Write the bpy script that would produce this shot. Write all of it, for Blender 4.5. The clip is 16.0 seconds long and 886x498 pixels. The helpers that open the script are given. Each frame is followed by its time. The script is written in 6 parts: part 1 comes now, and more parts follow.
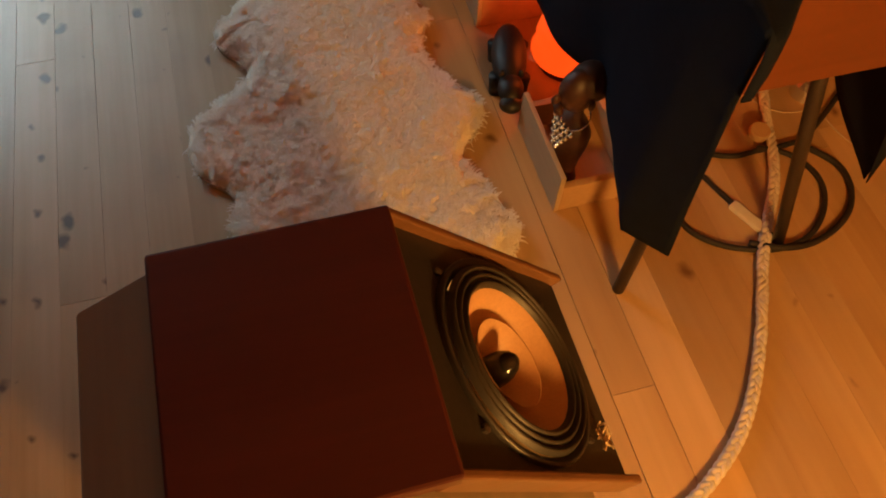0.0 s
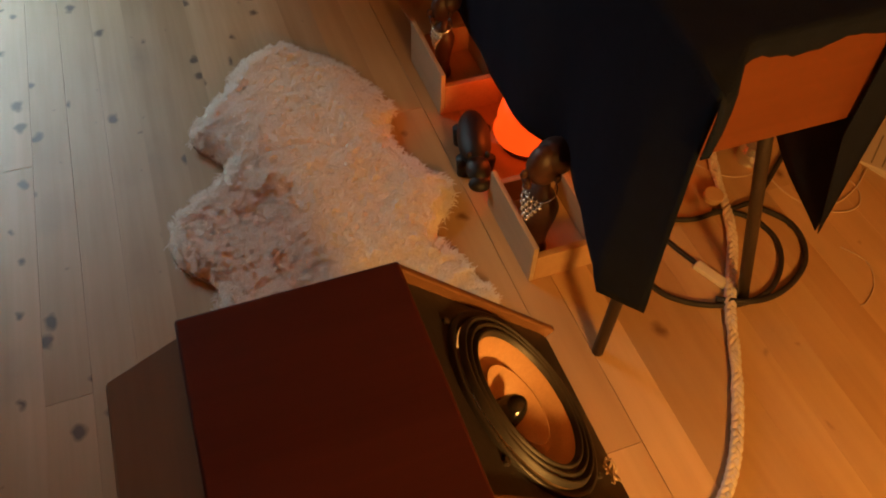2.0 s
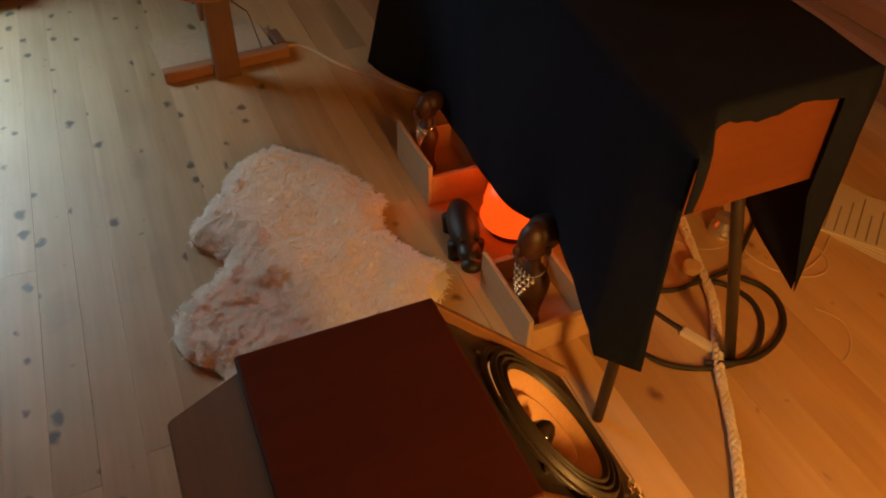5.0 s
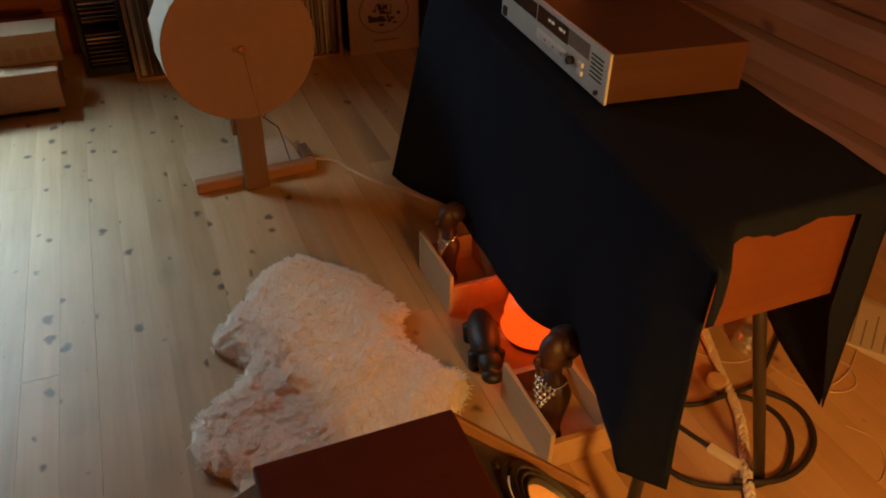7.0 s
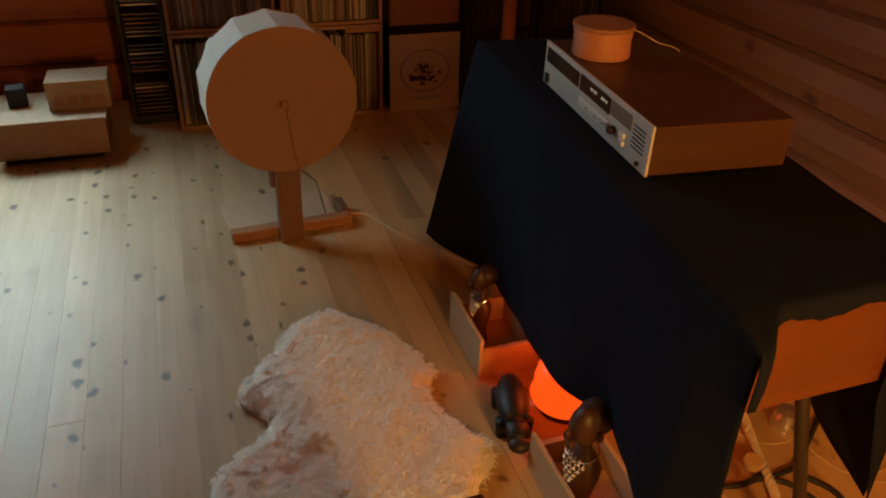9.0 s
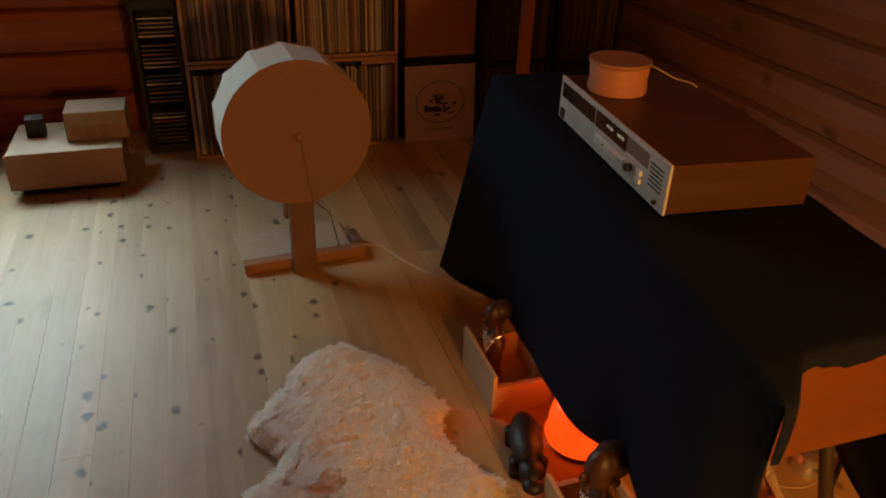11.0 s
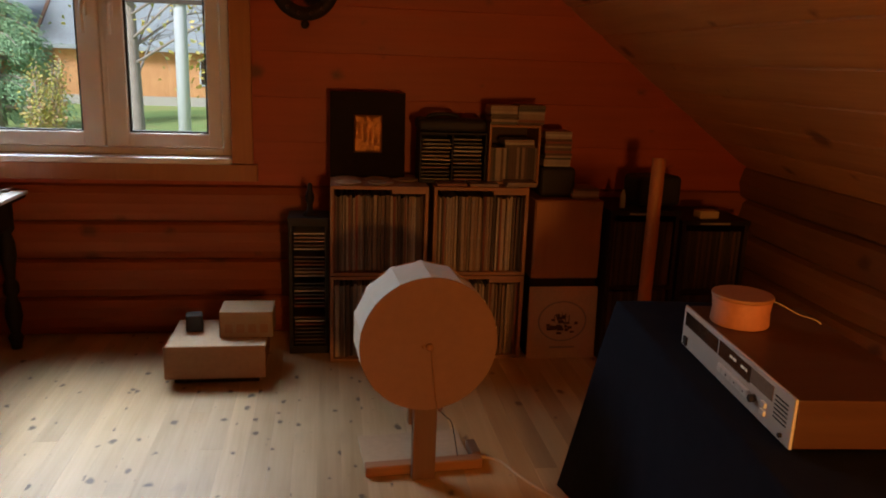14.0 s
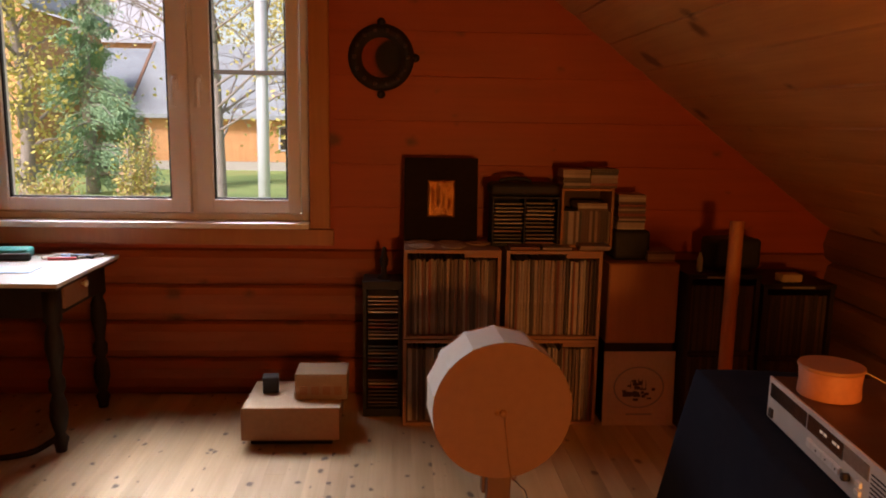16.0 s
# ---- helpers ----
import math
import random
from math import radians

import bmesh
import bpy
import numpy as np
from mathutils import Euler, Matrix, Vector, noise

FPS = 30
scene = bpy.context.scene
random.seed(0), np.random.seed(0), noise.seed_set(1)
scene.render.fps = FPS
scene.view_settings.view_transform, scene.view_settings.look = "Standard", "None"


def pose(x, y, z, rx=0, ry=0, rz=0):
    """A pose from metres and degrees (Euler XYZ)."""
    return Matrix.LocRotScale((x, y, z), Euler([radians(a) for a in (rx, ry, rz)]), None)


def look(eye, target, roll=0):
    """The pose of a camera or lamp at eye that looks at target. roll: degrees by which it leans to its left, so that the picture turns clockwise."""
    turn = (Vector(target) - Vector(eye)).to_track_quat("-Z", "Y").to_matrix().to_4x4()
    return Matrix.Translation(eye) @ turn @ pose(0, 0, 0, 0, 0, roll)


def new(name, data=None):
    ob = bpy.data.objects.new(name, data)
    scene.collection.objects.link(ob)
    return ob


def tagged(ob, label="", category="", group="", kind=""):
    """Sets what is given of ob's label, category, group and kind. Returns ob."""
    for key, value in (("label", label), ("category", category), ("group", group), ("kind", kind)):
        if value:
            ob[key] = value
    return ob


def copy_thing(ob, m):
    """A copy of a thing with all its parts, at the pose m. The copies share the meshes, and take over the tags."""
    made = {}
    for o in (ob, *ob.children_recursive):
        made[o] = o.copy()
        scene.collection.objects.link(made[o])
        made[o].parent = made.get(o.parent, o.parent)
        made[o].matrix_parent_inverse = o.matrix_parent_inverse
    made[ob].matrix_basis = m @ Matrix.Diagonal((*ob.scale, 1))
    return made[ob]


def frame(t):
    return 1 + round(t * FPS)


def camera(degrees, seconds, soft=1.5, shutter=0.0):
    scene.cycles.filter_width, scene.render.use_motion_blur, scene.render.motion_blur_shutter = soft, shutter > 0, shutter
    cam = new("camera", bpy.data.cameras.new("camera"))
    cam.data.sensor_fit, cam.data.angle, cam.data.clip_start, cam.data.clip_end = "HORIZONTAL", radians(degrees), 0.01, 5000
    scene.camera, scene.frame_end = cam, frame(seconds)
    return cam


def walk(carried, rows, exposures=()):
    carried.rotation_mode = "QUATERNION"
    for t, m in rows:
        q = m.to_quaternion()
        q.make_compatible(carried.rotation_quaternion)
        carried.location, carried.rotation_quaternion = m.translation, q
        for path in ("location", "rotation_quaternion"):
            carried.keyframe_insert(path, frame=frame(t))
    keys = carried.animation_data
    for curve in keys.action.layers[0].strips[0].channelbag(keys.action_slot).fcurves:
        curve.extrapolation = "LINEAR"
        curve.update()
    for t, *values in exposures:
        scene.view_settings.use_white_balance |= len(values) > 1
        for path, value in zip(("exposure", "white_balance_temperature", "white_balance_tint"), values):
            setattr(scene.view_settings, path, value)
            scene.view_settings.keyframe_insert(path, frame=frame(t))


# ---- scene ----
cam = camera(60.2, 16.0, soft=1.9)
PATH = [
    (0, (-0.741, -0.004, 1.144), (-0.422, 0.983, -0.567), 3.0),
    (0.5, (-0.749, -0.012, 1.149), (-0.392, 1.01, -0.533), 2.9),
    (1, (-0.757, -0.021, 1.156), (-0.36, 1.041, -0.492), 2.9),
    (1.5, (-0.771, -0.027, 1.161), (-0.332, 1.075, -0.45), 3.2),
    (2, (-0.789, -0.041, 1.163), (-0.316, 1.105, -0.407), 3.0),
    (2.5, (-0.812, -0.066, 1.168), (-0.303, 1.133, -0.35), 2.9),
    (3, (-0.84, -0.079, 1.168), (-0.301, 1.161, -0.305), 2.4),
    (5.3, (-0.864, -0.105, 1.173), (-0.245, 1.236, -0.176), 1.8),
    (5.5, (-0.862, -0.103, 1.174), (-0.244, 1.259, -0.154), 1.6),
    (6, (-0.865, -0.106, 1.178), (-0.245, 1.311, -0.09), 1.3),
    (6.5, (-0.867, -0.11, 1.18), (-0.242, 1.358, -0.026), 1.1),
    (7, (-0.867, -0.111, 1.181), (-0.239, 1.395, 0.025), 1.2),
    (7.5, (-0.866, -0.11, 1.184), (-0.246, 1.425, 0.062), 1.4),
    (8, (-0.866, -0.105, 1.186), (-0.257, 1.46, 0.098), 1.8),
    (8.5, (-0.869, -0.098, 1.188), (-0.275, 1.492, 0.13), 2.1),
    (10.8, (-0.849, -0.06, 1.188), (-0.296, 1.582, 0.189), 2.0),
    (11, (-0.858, -0.065, 1.195), (-0.304, 1.587, 0.211), 2.0),
    (11.5, (-0.862, -0.074, 1.196), (-0.33, 1.626, 0.286), 2.0),
    (12, (-0.868, -0.088, 1.203), (-0.38, 1.676, 0.397), 2.0),
    (12.5, (-0.871, -0.101, 1.209), (-0.439, 1.726, 0.52), 2.0),
    (13, (-0.875, -0.116, 1.22), (-0.474, 1.75, 0.624), 1.8),
    (13.5, (-0.892, -0.143, 1.226), (-0.522, 1.748, 0.69), 2.0),
    (14, (-0.908, -0.153, 1.237), (-0.612, 1.766, 0.757), 2.1),
    (14.5, (-0.916, -0.15, 1.247), (-0.694, 1.793, 0.831), 1.9),
    (15, (-0.917, -0.161, 1.25), (-0.732, 1.797, 0.887), 1.6),
    (15.5, (-0.917, -0.164, 1.254), (-0.771, 1.8, 0.906), 1.1),
    (16, (-0.916, -0.161, 1.254), (-0.805, 1.809, 0.922), 1.0),
]
walk(cam, [(t, look(eye, target, roll)) for t, eye, target, roll in PATH], [(0, -0.04, 6000, -3), (5.5, 0.0, 6000, -6), (7.5, -0.02, 5950, -7), (11, -0.10, 6050, -5), (12.5, -0.38, 6100, 0), (13.5, -0.28, 6450, 9), (14.5, 0.02, 7100, 20), (15.2, 0.08, 7400, 26), (16, 0.15, 7600, 32)])

# ---- world and lights ----
world = bpy.data.worlds.new("world")
scene.world = world
world.use_nodes = True
wn = world.node_tree.nodes
sky = wn.new("ShaderNodeTexSky")
sky.sky_type = "NISHITA"
sky.sun_disc = False
sky.sun_elevation, sky.sun_rotation = radians(28), radians(200)
wn["Background"].inputs[1].default_value = 0.15
world.node_tree.links.new(sky.outputs[0], wn["Background"].inputs[0])


def lamp(name, kind, m, energy, colour, **settings):
    data = bpy.data.lights.new(name, kind)
    data.energy, data.color = energy, colour
    for key, value in settings.items():
        if key == "size":
            data.shape, data.size, data.size_y = "RECTANGLE", value[0], value[1]
        elif key == "radius":
            data.shadow_soft_size = value
        elif key == "angle":
            data.angle = radians(value)
        elif key == "spread":
            data.spread = radians(value)
    ob = new(name, data)
    ob.matrix_world = m
    return ob


SUN = 5.0
lamp("sun", "SUN", look((-14, -16, 16), (0, 0, 0)), SUN, (0.86, 0.94, 1.0), angle=14)
# area lamp added outside for the overcast sky, set to reach the table
lamp("sky_daylight", "AREA", look((-7.0, 9.0, 5.4), (-2.0, 3.3, 1.2)), 1250.0, (0.84, 0.94, 1.0), size=(8.0, 5.0))
# the brighter upper sky, falling steeply through the opening
lamp("window_daylight", "AREA", look((-2.02, 3.58, 1.52), (-1.78, 2.55, 0.0)), 15.8, (0.78, 0.91, 1.0), size=(1.25, 1.1), spread=51)
# unseen warm lamp, placed from its shadows, beside the camera's start
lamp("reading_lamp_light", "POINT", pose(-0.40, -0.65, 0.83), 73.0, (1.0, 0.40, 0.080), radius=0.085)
# orange lamp under the table
lamp("glow_lamp_light", "POINT", pose(-0.160, 1.03, 0.165), 1.5, (1.0, 0.10, 0.01), radius=0.03)

# ---- materials ----
def nodes_of(name):
    m = bpy.data.materials.new(name)
    m.use_nodes = True
    t = m.node_tree
    return m, t.nodes, t.links, t.nodes["Principled BSDF"]


def ramp(n, stops):
    r = n.new("ShaderNodeValToRGB")
    e = r.color_ramp.elements
    while len(e) < len(stops):
        e.new(0.5)
    for k, (p, c) in enumerate(stops):
        e[k].position, e[k].color = p, (*c, 1) if len(c) == 3 else c
    return r


def plain(name, colour, rough=0.6, metal=0.0, var=0.15, scale=30.0, bump=0.1, per_object=0.0, spec=0.5, alpha=None):
    """A surface with fine grain, broad stains and relief."""
    m, n, l, b = nodes_of(name)
    tc = n.new("ShaderNodeTexCoord")
    fine, broad = n.new("ShaderNodeTexNoise"), n.new("ShaderNodeTexNoise")
    fine.inputs["Scale"].default_value, fine.inputs["Detail"].default_value = scale * 4, 6
    broad.inputs["Scale"].default_value, broad.inputs["Detail"].default_value = scale * 0.3, 3
    for t in (fine, broad):
        l.new(tc.outputs["Object"], t.inputs["Vector"])
    mix = n.new("ShaderNodeMix"); mix.data_type = "RGBA"; mix.inputs[0].default_value = 0.5
    l.new(fine.outputs[0], mix.inputs[6]); l.new(broad.outputs[0], mix.inputs[7])
    lo, hi = [c * (1 - var) for c in colour], [min(1, c * (1 + var)) for c in colour]
    r = ramp(n, [(0.3, lo), (0.7, hi)])
    l.new(mix.outputs[2], r.inputs[0])
    out = r.outputs[0]
    if per_object:
        info, hsv = n.new("ShaderNodeObjectInfo"), n.new("ShaderNodeHueSaturation")
        mr = n.new("ShaderNodeMapRange")
        mr.inputs[3].default_value, mr.inputs[4].default_value = 1 - per_object, 1 + per_object
        l.new(info.outputs["Random"], mr.inputs[0]); l.new(mr.outputs[0], hsv.inputs["Value"]); l.new(out, hsv.inputs["Color"])
        out = hsv.outputs[0]
    l.new(out, b.inputs["Base Color"])
    b.inputs["Roughness"].default_value, b.inputs["Metallic"].default_value = rough, metal
    b.inputs["Specular IOR Level"].default_value = spec
    if bump:
        bp = n.new("ShaderNodeBump"); bp.inputs["Strength"].default_value = bump; bp.inputs["Distance"].default_value = 0.004
        l.new(fine.outputs[0], bp.inputs["Height"]); l.new(bp.outputs[0], b.inputs["Normal"])
    return m


def wood(name, dark, light, axis="Y", rough=0.5, grain=30.0, knots=None, knot_scale=6.0, knot_size=0.10, per_object=0.12, bump=0.15, spec=0.5, coords="Object", plane="XY", knot_edge=0.038, stains=None):
    """Sawn softwood with grain along an axis, growth streaks, and knots."""
    m, n, l, b = nodes_of(name)
    tc, info = n.new("ShaderNodeTexCoord"), n.new("ShaderNodeObjectInfo")
    mul = n.new("ShaderNodeVectorMath"); mul.operation = "SCALE"; mul.inputs[0].default_value = (17.3, 9.1, 13.7)
    l.new(info.outputs["Random"], mul.inputs["Scale"])
    add = n.new("ShaderNodeVectorMath"); add.operation = "ADD"
    l.new(tc.outputs[coords], add.inputs[0]); l.new(mul.outputs[0], add.inputs[1])
    mp = n.new("ShaderNodeMapping")
    s = {"X": (0.05, 1, 1), "Y": (1, 0.05, 1), "Z": (1, 1, 0.05)}[axis]
    mp.inputs["Scale"].default_value = s
    l.new(add.outputs[0], mp.inputs["Vector"])
    g, f = n.new("ShaderNodeTexNoise"), n.new("ShaderNodeTexNoise")
    g.inputs["Scale"].default_value, g.inputs["Detail"].default_value, g.inputs["Distortion"].default_value = grain, 5, 0.6
    f.inputs["Scale"].default_value, f.inputs["Detail"].default_value = grain * 6, 3
    broad = n.new("ShaderNodeTexNoise"); broad.inputs["Scale"].default_value = 2.2
    l.new(mp.outputs[0], g.inputs["Vector"]); l.new(mp.outputs[0], f.inputs["Vector"]); l.new(add.outputs[0], broad.inputs["Vector"])
    m1 = n.new("ShaderNodeMix"); m1.data_type = "RGBA"; m1.inputs[0].default_value = 0.3
    l.new(g.outputs[0], m1.inputs[6]); l.new(f.outputs[0], m1.inputs[7])
    m2 = n.new("ShaderNodeMix"); m2.data_type = "RGBA"; m2.inputs[0].default_value = 0.35
    l.new(m1.outputs[2], m2.inputs[6]); l.new(broad.outputs[0], m2.inputs[7])
    r = ramp(n, [(0.32, dark), (0.68, light)])
    l.new(m2.outputs[2], r.inputs[0])
    out = r.outputs[0]
    if knots:
        kmap = n.new("ShaderNodeMapping")
        kmap.inputs["Scale"].default_value = {"X": (0.72, 1, 1), "Y": (1, 0.72, 1), "Z": (1, 1, 0.72)}[axis]
        warp = n.new("ShaderNodeTexNoise"); warp.inputs["Scale"].default_value = 25
        wm = n.new("ShaderNodeMix"); wm.data_type = "RGBA"; wm.blend_type = "ADD"; wm.inputs[0].default_value = 0.03
        l.new(add.outputs[0], kmap.inputs["Vector"]); l.new(add.outputs[0], warp.inputs["Vector"])
        l.new(kmap.outputs[0], wm.inputs[6]); l.new(warp.outputs["Color"], wm.inputs[7])
        v = n.new("ShaderNodeTexVoronoi"); v.voronoi_dimensions = "2D"; v.inputs["Scale"].default_value = knot_scale
        flat, back = n.new("ShaderNodeSeparateXYZ"), n.new("ShaderNodeCombineXYZ")
        l.new(wm.outputs[2], flat.inputs[0])
        l.new(flat.outputs[plane[0]], back.inputs[0]); l.new(flat.outputs[plane[1]], back.inputs[1])
        l.new(back.outputs[0], v.inputs["Vector"])
        sep = n.new("ShaderNodeSeparateColor"); l.new(v.outputs["Color"], sep.inputs[0])
        size = n.new("ShaderNodeMapRange")
        size.inputs[1].default_value, size.inputs[2].default_value = 0.37, 1.0
        size.inputs[3].default_value, size.inputs[4].default_value = 0.0, knot_size
        l.new(sep.outputs[0], size.inputs[0])
        less = n.new("ShaderNodeMath"); less.operation = "SUBTRACT"
        l.new(size.outputs[0], less.inputs[0]); l.new(v.outputs["Distance"], less.inputs[1])
        edge = n.new("ShaderNodeMapRange"); edge.inputs[1].default_value, edge.inputs[2].default_value = -knot_edge, knot_edge
        l.new(less.outputs[0], edge.inputs[0])
        sc = n.new("ShaderNodeMath"); sc.operation = "MULTIPLY"; sc.inputs[1].default_value = 0.9
        l.new(edge.outputs[0], sc.inputs[0])
        km = n.new("ShaderNodeMix"); km.data_type = "RGBA"
        l.new(sc.outputs[0], km.inputs[0]); l.new(out, km.inputs[6]); km.inputs[7].default_value = (*knots, 1)
        out = km.outputs[2]
        if stains:
            # soft grey smudges round some of the knots
            sv = n.new("ShaderNodeTexVoronoi"); sv.voronoi_dimensions = "2D"; sv.inputs["Scale"].default_value = 4.3
            l.new(back.outputs[0], sv.inputs["Vector"])
            near, pick = n.new("ShaderNodeMapRange"), n.new("ShaderNodeSeparateColor")
            near.inputs[1].default_value, near.inputs[2].default_value, near.inputs[3].default_value, near.inputs[4].default_value = 0.03, 0.26, 0.5, 0.0
            l.new(sv.outputs["Distance"], near.inputs[0]); l.new(sv.outputs["Color"], pick.inputs[0])
            some, break_up, sm = n.new("ShaderNodeMath"), n.new("ShaderNodeMath"), n.new("ShaderNodeMix")
            some.operation = break_up.operation = "MULTIPLY"; sm.data_type = "RGBA"
            l.new(near.outputs[0], some.inputs[0]); l.new(pick.outputs[1], some.inputs[1])
            l.new(some.outputs[0], break_up.inputs[0]); l.new(warp.outputs[0], break_up.inputs[1])
            l.new(break_up.outputs[0], sm.inputs[0]); l.new(out, sm.inputs[6]); sm.inputs[7].default_value = (*stains, 1)
            out = sm.outputs[2]
    hsv, mr = n.new("ShaderNodeHueSaturation"), n.new("ShaderNodeMapRange")
    mr.inputs[3].default_value, mr.inputs[4].default_value = 1 - per_object, 1 + per_object
    l.new(info.outputs["Random"], mr.inputs[0]); l.new(mr.outputs[0], hsv.inputs["Value"]); l.new(out, hsv.inputs["Color"])
    l.new(hsv.outputs[0], b.inputs["Base Color"])
    rr = n.new("ShaderNodeMapRange"); rr.inputs[3].default_value, rr.inputs[4].default_value = rough - 0.08, rough + 0.12
    l.new(g.outputs[0], rr.inputs[0]); l.new(rr.outputs[0], b.inputs["Roughness"])
    b.inputs["Specular IOR Level"].default_value = spec
    bp = n.new("ShaderNodeBump"); bp.inputs["Strength"].default_value = bump; bp.inputs["Distance"].default_value = 0.003
    l.new(m1.outputs[2], bp.inputs["Height"]); l.new(bp.outputs[0], b.inputs["Normal"])
    return m


def glowing(name, colour, strength):
    m, n, l, b = nodes_of(name)
    b.inputs["Base Color"].default_value = (*colour, 1)
    b.inputs["Emission Color"].default_value = (*colour, 1)
    b.inputs["Emission Strength"].default_value = strength
    b.inputs["Roughness"].default_value = 0.4
    return m


def pieces(name, stops, rough=0.6):
    """A colour of its own for each object, from a few kinds."""
    m, n, l, b = nodes_of(name)
    info, tc, no = n.new("ShaderNodeObjectInfo"), n.new("ShaderNodeTexCoord"), n.new("ShaderNodeTexNoise")
    r = ramp(n, stops); r.color_ramp.interpolation = "CONSTANT"
    l.new(info.outputs["Random"], r.inputs[0])
    no.inputs["Scale"].default_value, no.inputs["Detail"].default_value = 60, 5
    l.new(tc.outputs["Object"], no.inputs["Vector"])
    mx = n.new("ShaderNodeMix"); mx.data_type = "RGBA"; mx.blend_type = "MULTIPLY"; mx.inputs[0].default_value = 0.55
    l.new(r.outputs[0], mx.inputs[6]); l.new(no.outputs[0], mx.inputs[7])
    l.new(mx.outputs[2], b.inputs["Base Color"])
    b.inputs["Roughness"].default_value = rough
    return m


FLOOR = wood("pine_floor", (0.40, 0.275, 0.135), (0.62, 0.465, 0.275), "Y", rough=0.42, grain=14, knots=(0.095, 0.068, 0.048), knot_scale=10.5, knot_size=0.128, knot_edge=0.038, stains=(0.20, 0.15, 0.11), per_object=0.12, bump=0.08)
FLOORWARM = wood("pine_floor_clear", (0.40, 0.235, 0.095), (0.62, 0.43, 0.215), "Y", rough=0.42, grain=8, knots=(0.17, 0.08, 0.035), knot_scale=5.2, knot_size=0.085, knot_edge=0.03, per_object=0.14, bump=0.08)
SIDELOG = wood("side_log_wood", (0.17, 0.075, 0.03), (0.31, 0.15, 0.064), "Y", rough=0.65, grain=9, knots=(0.10, 0.04, 0.018), knot_scale=3.5, knot_size=0.10, per_object=0.15, bump=0.35, plane="YZ")
LOG = wood("log_wood", (0.23, 0.054, 0.017), (0.37, 0.098, 0.032), "X", rough=0.6, grain=14, knots=(0.12, 0.04, 0.015), knot_scale=3.2, knot_size=0.09, per_object=0.08, plane="XZ")
PANEL = wood("wall_pine", (0.31, 0.050, 0.012), (0.43, 0.080, 0.021), "X", rough=0.5, grain=12, knots=(0.13, 0.04, 0.015), knot_scale=3.0, knot_size=0.10, per_object=0.06, plane="XZ")
SLOPE = wood("slope_pine", (0.38, 0.175, 0.065), (0.60, 0.32, 0.135), "Y", rough=0.5, grain=14, knots=(0.13, 0.05, 0.02), knot_scale=3.0, knot_size=0.12, per_object=0.0)
TRIM = wood("trim_pine", (0.34, 0.125, 0.04), (0.48, 0.20, 0.065), "Z", rough=0.4, grain=14, per_object=0.06)
PVC = plain("window_plastic", (0.74, 0.70, 0.63), 0.35, var=0.04, scale=6, bump=0.02)
MAHOGANY = wood("mahogany_veneer", (0.046, 0.0065, 0.003), (0.078, 0.012, 0.005), "X", rough=0.42, grain=30, per_object=0.0, bump=0.05)
SIDEWOOD = wood("walnut_side", (0.19, 0.135, 0.075), (0.29, 0.21, 0.12), "Y", rough=0.55, grain=22, per_object=0.0, bump=0.05)
BAFFLE = plain("black_baffle", (0.022, 0.02, 0.018), 0.42, var=0.3, scale=40, bump=0.08)
RUBBER = plain("black_rubber", (0.026, 0.024, 0.02), 0.5, var=0.2, scale=50, bump=0.04)
CONE = plain("pulp_cone", (0.50, 0.30, 0.14), 0.5, var=0.12, scale=90, bump=0.12)
PLUG = plain("glossy_black", (0.012, 0.011, 0.01), 0.15, var=0.1, bump=0.0)
BRASSTRIM = wood("baffle_trim_wood", (0.10, 0.045, 0.017), (0.18, 0.085, 0.034), "X", rough=0.35, grain=30, per_object=0.0)
CLOTH = plain("navy_cloth", (0.0075, 0.0115, 0.0235), 0.95, var=0.22, scale=140, bump=0.5, spec=0.15)
APRON = wood("orange_veneer", (0.13, 0.034, 0.009), (0.19, 0.056, 0.016), "X", rough=0.30, grain=16, per_object=0.0, bump=0.05)
STEEL = plain("painted_steel", (0.045, 0.035, 0.028), 0.45, metal=0.3, var=0.2, scale=40)
BOXWOOD = wood("box_pine", (0.44, 0.27, 0.12), (0.60, 0.40, 0.20), "Y", rough=0.55, grain=20, per_object=0.08)
PLY = wood("plywood", (0.42, 0.30, 0.17), (0.56, 0.42, 0.26), "Y", rough=0.6, grain=20, per_object=0.08)
BRONZE = plain("dark_carved_wood", (0.058, 0.022, 0.012), 0.48, var=0.35, scale=30, bump=0.12)
HIPPO = plain("black_ebony", (0.013, 0.011, 0.010), 0.5, var=0.3, scale=40, bump=0.1)
SILVER = plain("silver_beads", (0.75, 0.74, 0.72), 0.22, metal=0.85, var=0.1, bump=0.0)
GLOW = glowing("lit_orange_glass", (1.0, 0.07, 0.004), 1.15)
ROPE = plain("braided_white_cord", (0.68, 0.61, 0.50), 0.75, var=0.2, scale=120, bump=0.4)
CABLE = plain("black_woven_cable", (0.02, 0.018, 0.017), 0.6, var=0.4, scale=160, bump=0.3)
TWINE = plain("pale_thin_cord", (0.60, 0.47, 0.30), 0.7, var=0.1, scale=80)
TAG = plain("cream_plastic", (0.72, 0.66, 0.50), 0.4, var=0.06)
PAPER = plain("white_paper", (0.62, 0.57, 0.48), 0.8, var=0.05, scale=10, bump=0.05)
INK = plain("grey_ink", (0.25, 0.22, 0.18), 0.8, var=0.1)
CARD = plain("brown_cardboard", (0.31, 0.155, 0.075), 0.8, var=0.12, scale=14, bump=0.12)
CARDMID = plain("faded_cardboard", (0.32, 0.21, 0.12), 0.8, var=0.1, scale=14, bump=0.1)
